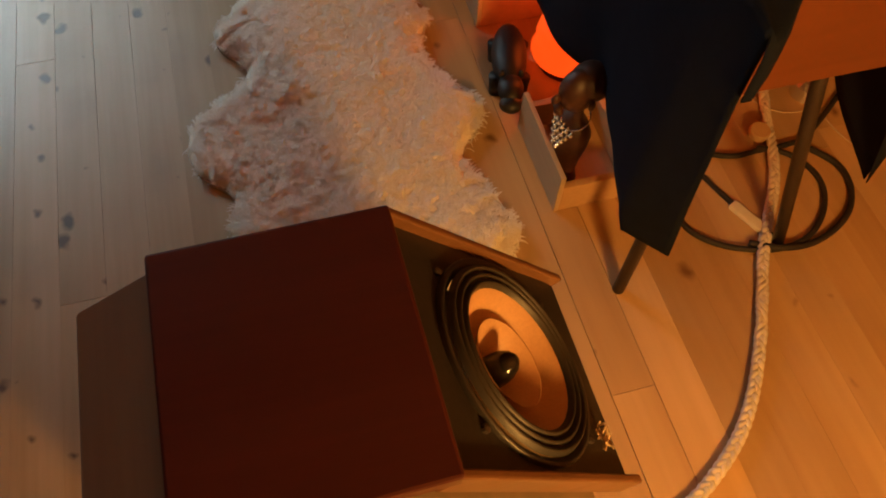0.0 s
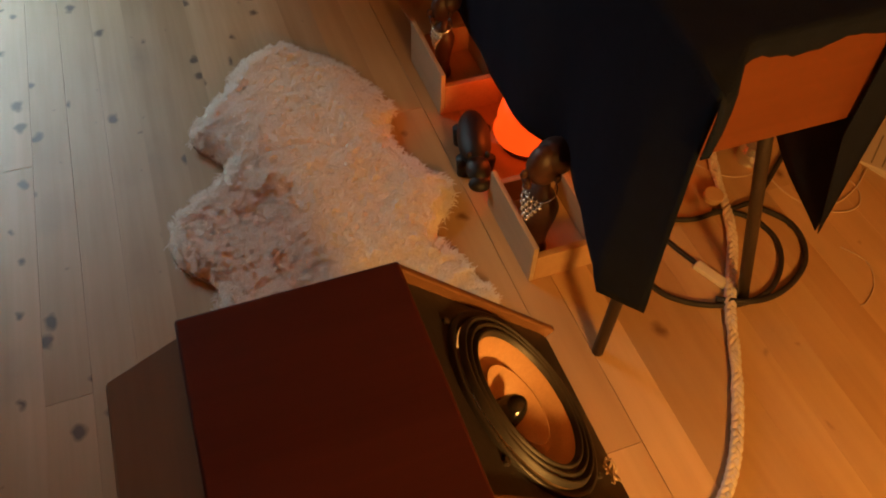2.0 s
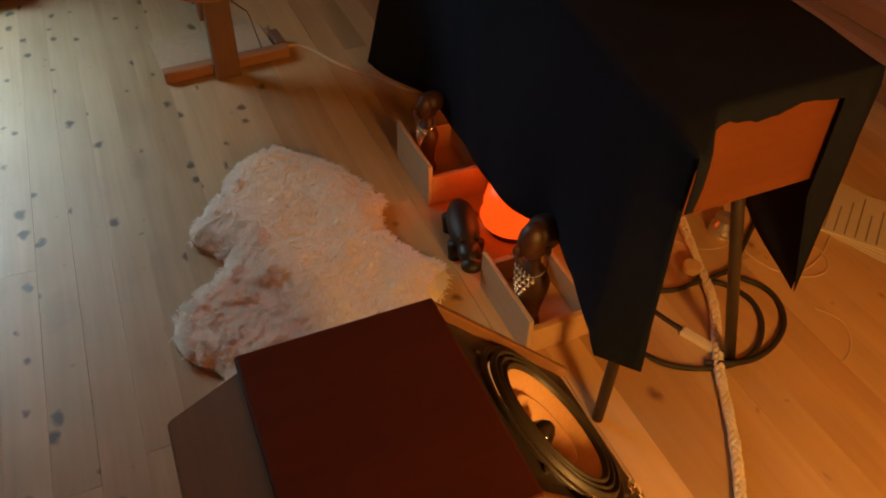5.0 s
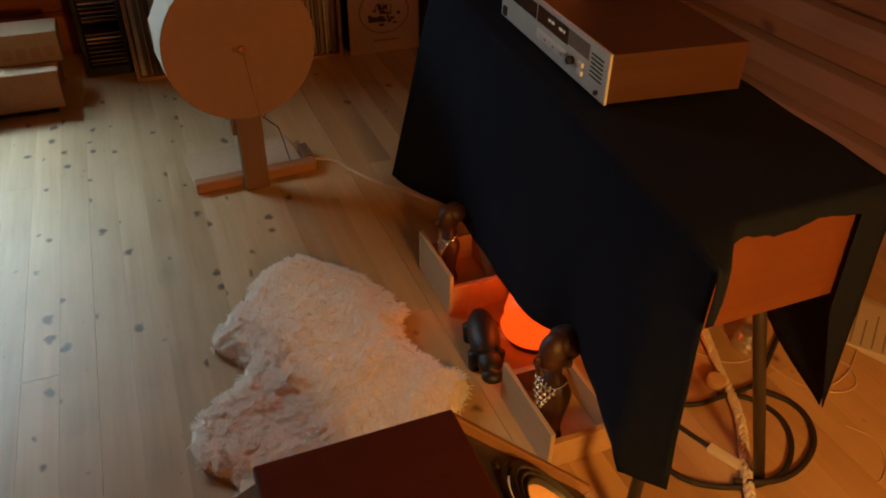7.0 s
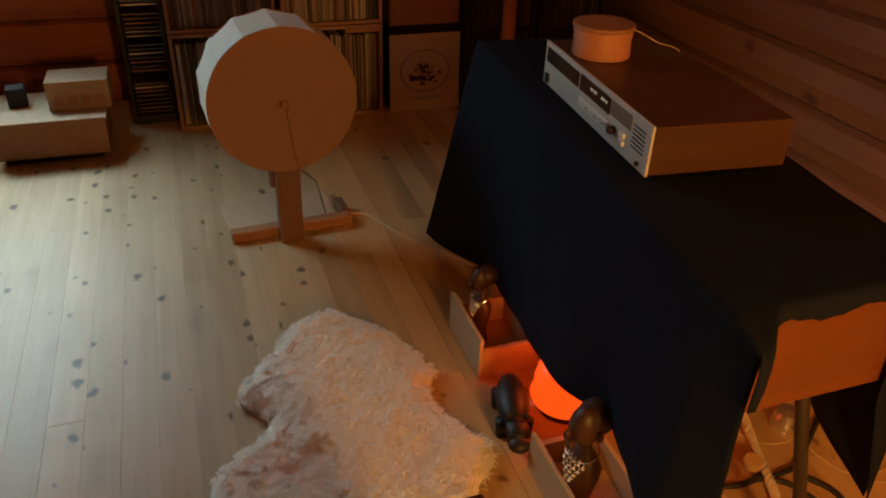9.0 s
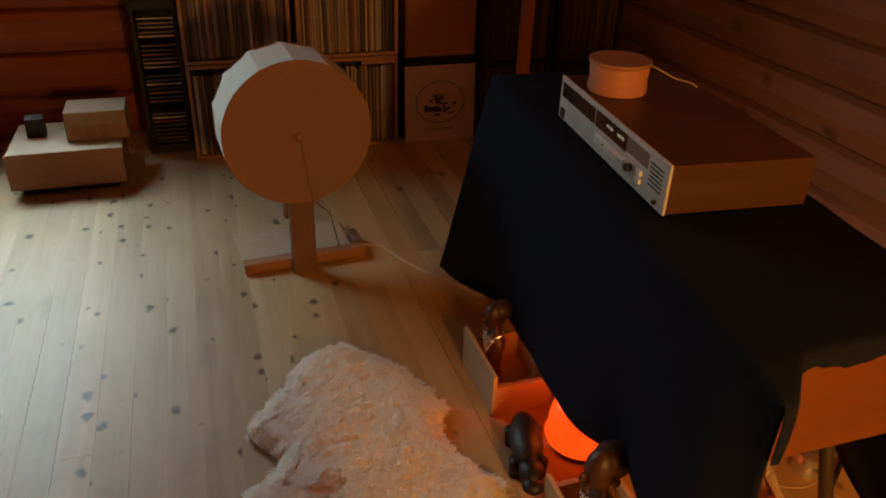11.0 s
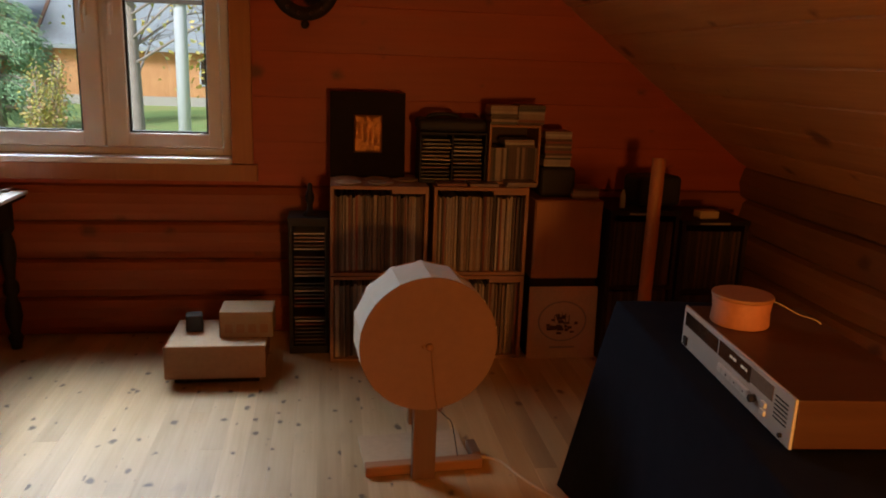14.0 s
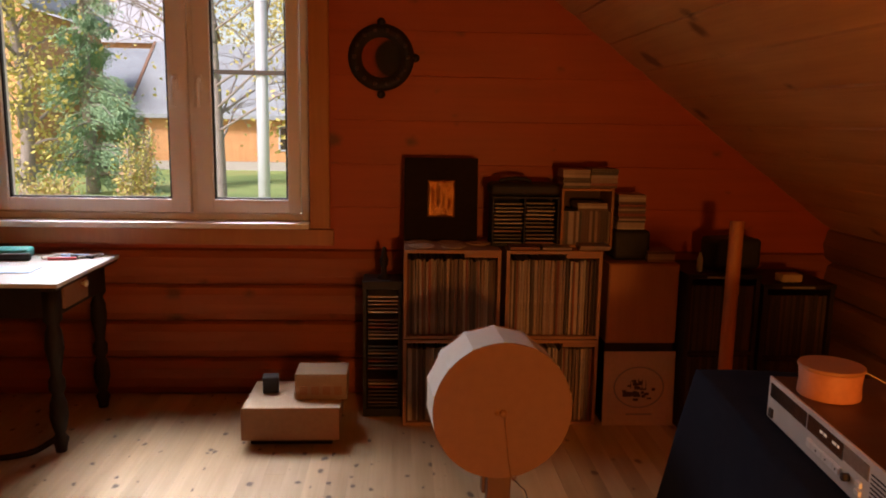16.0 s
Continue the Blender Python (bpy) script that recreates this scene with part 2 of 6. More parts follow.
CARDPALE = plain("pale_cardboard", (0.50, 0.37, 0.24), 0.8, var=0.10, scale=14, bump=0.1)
DRUMFACE = plain("tan_card_disc", (0.29, 0.155, 0.095), 0.75, var=0.10, scale=9, bump=0.08)
DRUMRIM = plain("white_card_rim", (0.74, 0.70, 0.61), 0.7, var=0.05, scale=8, bump=0.05)
STAND = wood("stand_wood", (0.26, 0.11, 0.045), (0.40, 0.19, 0.085), "X", rough=0.5, grain=24, per_object=0.1)
POST = wood("post_wood", (0.14, 0.068, 0.037), (0.22, 0.12, 0.066), "Z", rough=0.55, grain=24, per_object=0.0)
CRATE = wood("crate_plywood", (0.27, 0.135, 0.08), (0.40, 0.22, 0.135), "X", rough=0.6, grain=20, per_object=0.12)
# crate and shelf backs: the shade inside put into a darker colour
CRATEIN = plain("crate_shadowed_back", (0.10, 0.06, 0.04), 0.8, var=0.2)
SLEEVE = pieces("record_sleeves", [(0.0, (0.46, 0.36, 0.29)), (0.15, (0.58, 0.50, 0.43)), (0.28, (0.22, 0.145, 0.11)), (0.40, (0.42, 0.35, 0.31)), (0.50, (0.09, 0.065, 0.055)), (0.62, (0.34, 0.235, 0.18)), (0.74, (0.64, 0.56, 0.49)), (0.84, (0.15, 0.10, 0.08)), (0.92, (0.34, 0.10, 0.07))])
CDCASE = pieces("disc_cases", [(0.0, (0.08, 0.055, 0.05)), (0.18, (0.36, 0.26, 0.235)), (0.36, (0.14, 0.08, 0.07)), (0.52, (0.46, 0.39, 0.365)), (0.68, (0.28, 0.075, 0.06)), (0.80, (0.06, 0.055, 0.06)), (0.92, (0.58, 0.53, 0.50))], 0.35)
BLACK = plain("black_plastic", (0.014, 0.012, 0.011), 0.65, var=0.3, scale=20)
# record sleeves again, darkened for the shade under the slope
SHADESLEEVE = pieces("shade_sleeves", [(0.0, (0.03, 0.02, 0.015)), (0.3, (0.07, 0.045, 0.03)), (0.6, (0.02, 0.015, 0.012)), (0.8, (0.10, 0.05, 0.03))])
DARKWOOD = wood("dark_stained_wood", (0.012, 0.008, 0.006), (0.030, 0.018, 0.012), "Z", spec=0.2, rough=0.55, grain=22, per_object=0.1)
GOLD = plain("gilt_relief", (0.42, 0.19, 0.065), 0.35, metal=0.6, var=0.35, scale=40, bump=0.5)
ALU = plain("brushed_aluminium", (0.62, 0.60, 0.55), 0.55, metal=0.0, var=0.06, scale=60, bump=0.03)
AMPWOOD = wood("amplifier_walnut", (0.060, 0.022, 0.009), (0.100, 0.038, 0.015), "X", rough=0.42, grain=26, per_object=0.0, bump=0.06)
DISPLAY = plain("dark_display", (0.03, 0.028, 0.025), 0.12, var=0.2, bump=0.0)
KEYBAR = plain("white_keys", (0.80, 0.79, 0.74), 0.4, var=0.04)
METERGLASS = plain("tinted_meter_glass", (0.22, 0.19, 0.16), 0.15, var=0.2, bump=0.0)
BARK_BOX = plain("birch_bark", (0.52, 0.22, 0.125), 0.6, var=0.12, scale=24, bump=0.15)
POLE = wood("varnished_pole", (0.34, 0.12, 0.042), (0.46, 0.18, 0.066), "Z", rough=0.35, grain=24, per_object=0.0)
DESKTOP = plain("white_laminate", (0.56, 0.53, 0.50), 0.28, var=0.05, scale=8, bump=0.02)
TEAL = plain("teal_plastic", (0.05, 0.42, 0.40), 0.35, var=0.08)
BLUEPAPER = plain("blue_sheet", (0.42, 0.62, 0.82), 0.6, var=0.06)
REDPLASTIC = plain("red_plastic", (0.5, 0.05, 0.06), 0.35, var=0.06)
MIRROR = plain("mirror_glass", (0.9, 0.9, 0.9), 0.03, metal=1.0, var=0.0, bump=0.0)


def glass_material():
    m, n, l, b = nodes_of("window_glass")
    tr, gl, mx = n.new("ShaderNodeBsdfTransparent"), n.new("ShaderNodeBsdfGlossy"), n.new("ShaderNodeMixShader")
    gl.inputs["Roughness"].default_value = 0.02
    mx.inputs[0].default_value = 0.05
    l.new(tr.outputs[0], mx.inputs[1]); l.new(gl.outputs[0], mx.inputs[2]); l.new(mx.outputs[0], n["Material Output"].inputs[0])
    return m


GLASS = glass_material()

# ---- helpers for meshes ----
def bm_new():
    return bmesh.new()


def box(bm, x0, x1, y0, y1, z0, z1, bevel=0.0, seg=2, m=None):
    r = bmesh.ops.create_cube(bm, size=1.0)
    vs = r["verts"]
    bmesh.ops.scale(bm, vec=(x1 - x0, y1 - y0, z1 - z0), verts=vs)
    bmesh.ops.translate(bm, vec=((x0 + x1) / 2, (y0 + y1) / 2, (z0 + z1) / 2), verts=vs)
    if bevel:
        es = list({e for v in vs for e in v.link_edges})
        vs = list({v for f in bmesh.ops.bevel(bm, geom=es, offset=bevel, segments=seg, affect="EDGES", profile=0.5)["faces"] for v in f.verts} | {v for v in vs if v.is_valid})
    if m is not None:
        bmesh.ops.transform(bm, matrix=m, verts=[v for v in vs if v.is_valid])
    return bm


def lathe(bm, profile, seg=32, m=Matrix.Identity(4), caps=True):
    """Turns (radius, height) pairs round z."""
    rings = []
    for r, h in profile:
        if r < 1e-6:
            rings.append([bm.verts.new(m @ Vector((0, 0, h)))])
        else:
            rings.append([bm.verts.new(m @ Vector((r * math.cos(2 * math.pi * k / seg), r * math.sin(2 * math.pi * k / seg), h))) for k in range(seg)])
    for a, b in zip(rings, rings[1:]):
        for k in range(seg):
            k2 = (k + 1) % seg
            f = [a[k % len(a)], a[k2 % len(a)], b[k2 % len(b)], b[k % len(b)]]
            u = []
            for v in f:
                if v not in u:
                    u.append(v)
            if len(u) > 2:
                try:
                    bm.faces.new(u)
                except ValueError:
                    pass
    if caps:
        for ring in (rings[0], rings[-1]):
            if len(ring) > 2:
                try:
                    bm.faces.new(ring)
                except ValueError:
                    pass
    return bm


def smooth_line(points, n=8):
    """Catmull-Rom through the points."""
    ps = [Vector(p) for p in points]
    ps = [ps[0] * 2 - ps[1]] + ps + [ps[-1] * 2 - ps[-2]]
    out = []
    for a, b, c, d in zip(ps, ps[1:], ps[2:], ps[3:]):
        for k in range(n):
            t = k / n
            out.append(0.5 * (2 * b + (c - a) * t + (2 * a - 5 * b + 4 * c - d) * t * t + (3 * b - a - 3 * c + d) * t ** 3))
    return out + [ps[-2]]


def tube(bm, line, radius, seg=8, end=None):
    rings = []
    up = Vector((0, 0, 1))
    for k, p in enumerate(line):
        d = (line[min(k + 1, len(line) - 1)] - line[max(k - 1, 0)]).normalized()
        s = d.cross(up if abs(d.z) < 0.95 else Vector((1, 0, 0))).normalized()
        u = s.cross(d)
        r = radius if end is None else radius + (end - radius) * k / (len(line) - 1)
        rings.append([bm.verts.new(p + (s * math.cos(2 * math.pi * j / seg) + u * math.sin(2 * math.pi * j / seg)) * r) for j in range(seg)])
    for a, b in zip(rings, rings[1:]):
        for j in range(seg):
            bm.faces.new((a[j], a[(j + 1) % seg], b[(j + 1) % seg], b[j]))
    bm.faces.new(rings[0]); bm.faces.new(rings[-1])
    return bm


def prism(bm, outline, a, b, axis="y"):
    """A closed outline (in the other two axes) drawn out from a to b."""
    def at(p, v):
        return {"x": (v, p[0], p[1]), "y": (p[0], v, p[1]), "z": (p[0], p[1], v)}[axis]
    A = [bm.verts.new(at(p, a)) for p in outline]
    B = [bm.verts.new(at(p, b)) for p in outline]
    bm.faces.new(A); bm.faces.new(B)
    for k in range(len(outline)):
        j = (k + 1) % len(outline)
        bm.faces.new((A[k], A[j], B[j], B[k]))
    return bm


def mesh_of(name, bm, material, smooth=False):
    bmesh.ops.recalc_face_normals(bm, faces=bm.faces)
    me = bpy.data.meshes.new(name)
    bm.to_mesh(me); bm.free()
    me.materials.append(material)
    if smooth:
        for p in me.polygons:
            p.use_smooth = True
    return me


def thing(name, place=(0, 0, 0), label="", category="", group="", kind="", rz=0.0):
    ob = new(name)
    ob.empty_display_size = 0.05
    ob.matrix_world = pose(*place, 0, 0, rz)
    return tagged(ob, label, category, group, kind)


def part(name, bm, material, parent, label="", smooth=False):
    """Links a bmesh, in its thing's own axes, as one mesh under a thing or a part."""
    ob = new(name, mesh_of(name, bm, material, smooth))
    ob.parent = parent
    if label:
        ob["label"] = label
    return ob


def solid(name, bm, material, label="", category="", group="", kind="", smooth=False, place=None):
    """A thing that is one mesh."""
    ob = new(name, mesh_of(name, bm, material, smooth))
    if place is not None:
        ob.matrix_world = place if isinstance(place, Matrix) else pose(*place)
    return tagged(ob, label, category, group, kind)

# ---- the room ----
WALL_Y, BACK_Y, RIDGE_X = 3.22, -3.2, -2.0
TAN = 0.745


def slope_x(z):
    """Where the roof slope stands at a height, on the table's side."""
    return -0.266 + (1.773 - z) / TAN


def slope_far(z):
    return 2 * RIDGE_X - slope_x(z)


W = 0.0752
floor_ob = thing("floor", label="pale pine plank floor with dark knots", category="floor", kind="structure")
part("subfloor", box(bm_new(), -6.1, 2.1, BACK_Y - 0.12, WALL_Y + 0.14, -0.06, -0.024), DARKWOOD, floor_ob)

wall_n = thing("wall_north", label="gable wall of orange pine planks above round logs", category="wall", kind="structure")
wall_s = thing("wall_south", (0, 0, 0), "plain pine plank end wall", "wall", kind="structure")
bm = bm_new()
prism(bm, [(slope_far(0), 0), (slope_x(0), 0), (RIDGE_X, 1.773 + TAN * (RIDGE_X * -1 - 0.266))], BACK_Y - 0.12, BACK_Y, "y")
part("boarding", bm, PANEL, wall_s)


def slope_mesh(name, sign, material):
    """Roof boards along y, each with a rounded face and a sunk joint."""
    n = Vector((TAN, 0, 1)).normalized()
    d = Vector((1, 0, -TAN)).normalized()
    top = Vector((RIDGE_X, 0, 1.773 + TAN * (-RIDGE_X - 0.266)))
    width, total = 0.19, (Vector((slope_x(0), 0, 0)) - top).length + 0.04
    bm = bm_new()
    line = []
    k = 0
    while k * width < total:
        for f, sink in ((0.0, 0.010), (0.03, 0.003), (0.3, 0.0), (0.7, 0.0), (0.97, 0.003)):
            line.append(top + d * (k * width + f * width) + n * sink)
        k += 1
    outline = [(p.x, p.z) for p in line] + [(p.x, p.z) for p in (line[-1] + n * 0.05, line[0] + n * 0.05)]
    if sign < 0:
        outline = [(2 * RIDGE_X - x, z) for x, z in outline]
    prism(bm, outline, BACK_Y - 0.12, WALL_Y + 0.16, "y")
    return solid(name, bm, material, "sloping ceiling of wide knotty pine boards", "ceiling", kind="structure")


slope_mesh("ceiling", 1, SLOPE)
slope_mesh("ceiling", -1, SLOPE)

# window: opening, frame, sashes, glass
WX0, WX1, WZ0, WZ1 = -2.74, -1.318, 0.80, 2.06
win = thing("window_1", (0, 0, 0), "white plastic two-sash window with a pine casing", "window", kind="structure")
FY0, FY1 = 3.262, 3.325
bm = bm_new()
for a in ((WX0, WX0 + 0.055, WZ0, WZ1), (WX1 - 0.04, WX1, WZ0, WZ1), (WX0 + 0.056, WX1 - 0.041, WZ0, WZ0 + 0.03), (WX0 + 0.056, WX1 - 0.041, WZ1 - 0.05, WZ1)):
    box(bm, a[0], a[1], FY0, FY1, a[2], a[3], 0.004)
box(bm, -1.836, -1.816, FY0 + 0.005, FY1, WZ0 + 0.03, WZ1 - 0.05, 0.003)
part("window_frame", bm, PVC, win)


def sash(x0, x1, gx0, gx1):
    gz0, gz1 = 0.893, WZ1 - 0.12
    z0, z1 = WZ0 + 0.033, WZ1 - 0.053
    bm = bm_new()
    y0, y1 = FY0 - 0.014, FY1 - 0.006
    box(bm, x0, gx0, y0, y1, z0, z1, 0.006)
    box(bm, gx1, x1, y0, y1, z0, z1, 0.006)
    box(bm, gx0 - 0.004, gx1 + 0.004, y0 + 0.001, y1 - 0.001, z0, gz0, 0.006)
    box(bm, gx0 - 0.004, gx1 + 0.004, y0 + 0.001, y1 - 0.001, gz1, z1, 0.006)
    s = part("sash", bm, PVC, win)
    bm = bm_new()
    for a in ((gx0, gx0 + 0.008, gz0, gz1), (gx1 - 0.008, gx1, gz0, gz1), (gx0, gx1, gz0, gz0 + 0.008)):
        box(bm, a[0], a[1], y0 + 0.012, y0 + 0.03, a[2], a[3])
    part("gasket", bm, BLACK, s, "dark rubber gasket")
    bm = bm_new()
    box(bm, gx0 + 0.001, gx1 - 0.001, 3.292, 3.298, gz0 + 0.001, gz1 - 0.001)
    g = part("pane", bm, GLASS, s)
    g.visible_shadow = False
    return s


s1 = sash(-2.682, -1.838, -2.618, -1.922)
s2 = sash(-1.814, -1.362, -1.738, -1.416)
for hx, s in ((-1.885, s1), (-1.785, s2)):
    bm = bm_new()
    box(bm, hx - 0.013, hx + 0.013, 3.232, 3.248, 1.36, 1.43, 0.005)
    tube(bm, smooth_line([(hx, 3.24, 1.41), (hx, 3.21, 1.405), (hx, 3.205, 1.36), (hx, 3.208, 1.29)]), 0.009)
    part("handle", bm, PVC, s, "white lever handle", smooth=True)
bm = bm_new()
box(bm, WX1 + 0.003, -1.228, 3.192, 3.219, 0.775, 2.15, 0.004)
part("casing", bm, TRIM, win, "pine casing board")
bm = bm_new()
box(bm, WX0 - 0.09, WX0 - 0.003, 3.192, 3.219, 0.775, 2.15, 0.004)
part("casing", bm, TRIM, win, "pine casing board")
bm = bm_new()
box(bm, WX0 - 0.09, -1.21, 3.188, 3.219, 0.70, 0.772, 0.004)
part("apron_board", bm, TRIM, win, "pine board under the sill")
bm = bm_new()
box(bm, WX0, -1.3155, 3.165, 3.262, 0.774, 0.800, 0.005)
part("window_sill", bm, PVC, win, "pale window sill")

# ---- speaker: upright cabinet with a canted top and an upward-firing woofer ----
def speaker():
    y0, y1 = 0.100, 0.296
    sp = thing("speaker", (-0.72, 0.2, 0), "mahogany floor speaker with a black angled woofer panel", "speaker")
    o = Vector((-0.72, 0.2, 0))
    body = [(-0.914, 0.0), (-0.914, 0.656), (-0.853, 0.690), (-0.752, 0.690), (-0.552, 0.465), (-0.552, 0.0)]
    bm = bm_new()
    prism(bm, [(x - o.x, z) for x, z in body], y0 + 0.006 - o.y, y1 - 0.004 - o.y)
    bmesh.ops.bevel(bm, geom=bm.edges[:], offset=0.003, segments=1, affect="EDGES")
    part("cabinet", bm, SIDEWOOD, sp, "grey-brown veneered cabinet side")
    bm = bm_new()
    box(bm, -0.853 - o.x, -0.686 - o.x, y0 - o.y, y1 - o.y, 0.688, 0.703, 0.0025)
    part("top_panel", bm, MAHOGANY, sp, "dark red mahogany top")
    # the canted panel: u runs down the slope, v along y
    B, C = Vector((-0.689, 0, 0.700)), Vector((-0.533, 0, 0.533))
    u = (C - B).normalized()
    n = Vector((-u.z, 0, u.x)).normalized()
    if n.z < 0:
        n = -n
    L = (C - B).length
    v = n.cross(u)
    m = Matrix((( u.x, v.x, n.x, B.x - o.x), (u.y, v.y, n.y, (y0 + y1) / 2 - o.y), (u.z, v.z, n.z, B.z), (0, 0, 0, 1)))
    h = (y1 - y0) / 2
    bm = bm_new()
    cu, hole, N = L * 0.52, 0.084, 64
    rings = []
    for zz in (-0.022, -0.008):
        outer, inner = [], []
        for k in range(N):
            a = 2 * math.pi * k / N
            ca, sa = math.cos(a), math.sin(a)
            reach = min((L - 0.002 - cu) / ca if ca > 1e-6 else ((cu - 0.004) / -ca if ca < -1e-6 else 9), (h - 0.007) / abs(sa) if abs(sa) > 1e-6 else 9)
            outer.append(bm.verts.new(m @ Vector((cu + ca * reach, sa * reach, zz))))
            inner.append(bm.verts.new(m @ Vector((cu + ca * hole, sa * hole, zz))))
        rings.append((outer, inner))
    (o0, i0), (o1, i1) = rings
    for k in range(N):
        j = (k + 1) % N
        for q in ((o1[k], o1[j], i1[j], i1[k]), (o0[k], i0[k], i0[j], o0[j]), (o0[k], o0[j], o1[j], o1[k]), (i0[k], i1[k], i1[j], i0[j])):
            bm.faces.new(q)
    baffle = part("baffle", bm, BAFFLE, sp, "matt black woofer panel")
    for s in (-1, 1):
        bm = bm_new()
        box(bm, 0.0, L + 0.003, min(s * h, s * (h - 0.007)), max(s * h, s * (h - 0.007)), -0.022, 0.002, 0.002, 2, m)
        part("edge_trim", bm, BRASSTRIM, sp, "varnished wooden edge trim")
    c = m @ Matrix.Translation((L * 0.52, 0, -0.008))
    bm = bm_new()
    lathe(bm, [(0.0865, -0.004), (0.0865, 0.003), (0.0855, 0.005), (0.083, 0.005), (0.081, 0.002), (0.078, 0.001)], 48, c, False)
    part("basket_ring", bm, BAFFLE, baffle, "", True)
    prof = []
    for k in range(25):
        r = 0.079 - 0.020 * k / 24
        prof.append((r, 0.004 + 0.005 * abs(math.sin(k / 24 * math.pi * 3))))
    bm = bm_new()
    lathe(bm, prof, 48, c, False)
    part("surround", bm, RUBBER, baffle, "ribbed black rubber surround", True)
    bm = bm_new()
    lathe(bm, [(0.060, 0.004), (0.057, 0.002), (0.050, -0.006), (0.036, -0.021), (0.022, -0.034), (0.013, -0.042), (0.0, -0.042)], 48, c, False)
    part("cone", bm, CONE, baffle, "tan paper woofer cone", True)
    bm = bm_new()
    lathe(bm, [(0.014, -0.040), (0.019, -0.026), (0.027, -0.014), (0.0365, -0.005), (0.0372, -0.0045), (0.0362, -0.0058), (0.027, -0.0152), (0.0198, -0.027), (0.0150, -0.040)], 48, c, False)
    part("whizzer_cone", bm, CONE, baffle, "small inner tan paper cone", True)
    bm = bm_new()
    lathe(bm, [(0.0135, -0.042), (0.0135, -0.018), (0.012, -0.010), (0.0085, -0.003), (0.004, 0.001), (0.0, 0.002)], 24, c, False)
    part("phase_plug", bm, PLUG, baffle, "glossy black bullet plug", True)
    for a in range(4):
        bm = bm_new()
        lathe(bm, [(0.0035, 0.0), (0.0035, 0.003), (0.0, 0.004)], 10, c @ pose(0.097 * math.cos(a * math.pi / 2 + 0.785), 0.086 * math.sin(a * math.pi / 2 + 0.785), 0.0))
        part("screw", bm, STEEL, baffle)
    rnd = random.Random(4)
    bm = bm_new()
    for k in range(7):
        p = [c @ Vector((0.083 + rnd.uniform(-0.008, 0.008), -0.060 + rnd.uniform(-0.012, 0.012), 0.003 + rnd.uniform(0, 0.008))) for _ in range(4)]
        tube(bm, smooth_line(p, 4), 0.0009, 5)
    part("frayed_tie", bm, TWINE, baffle, "frayed pale thread")
    return sp


speaker()

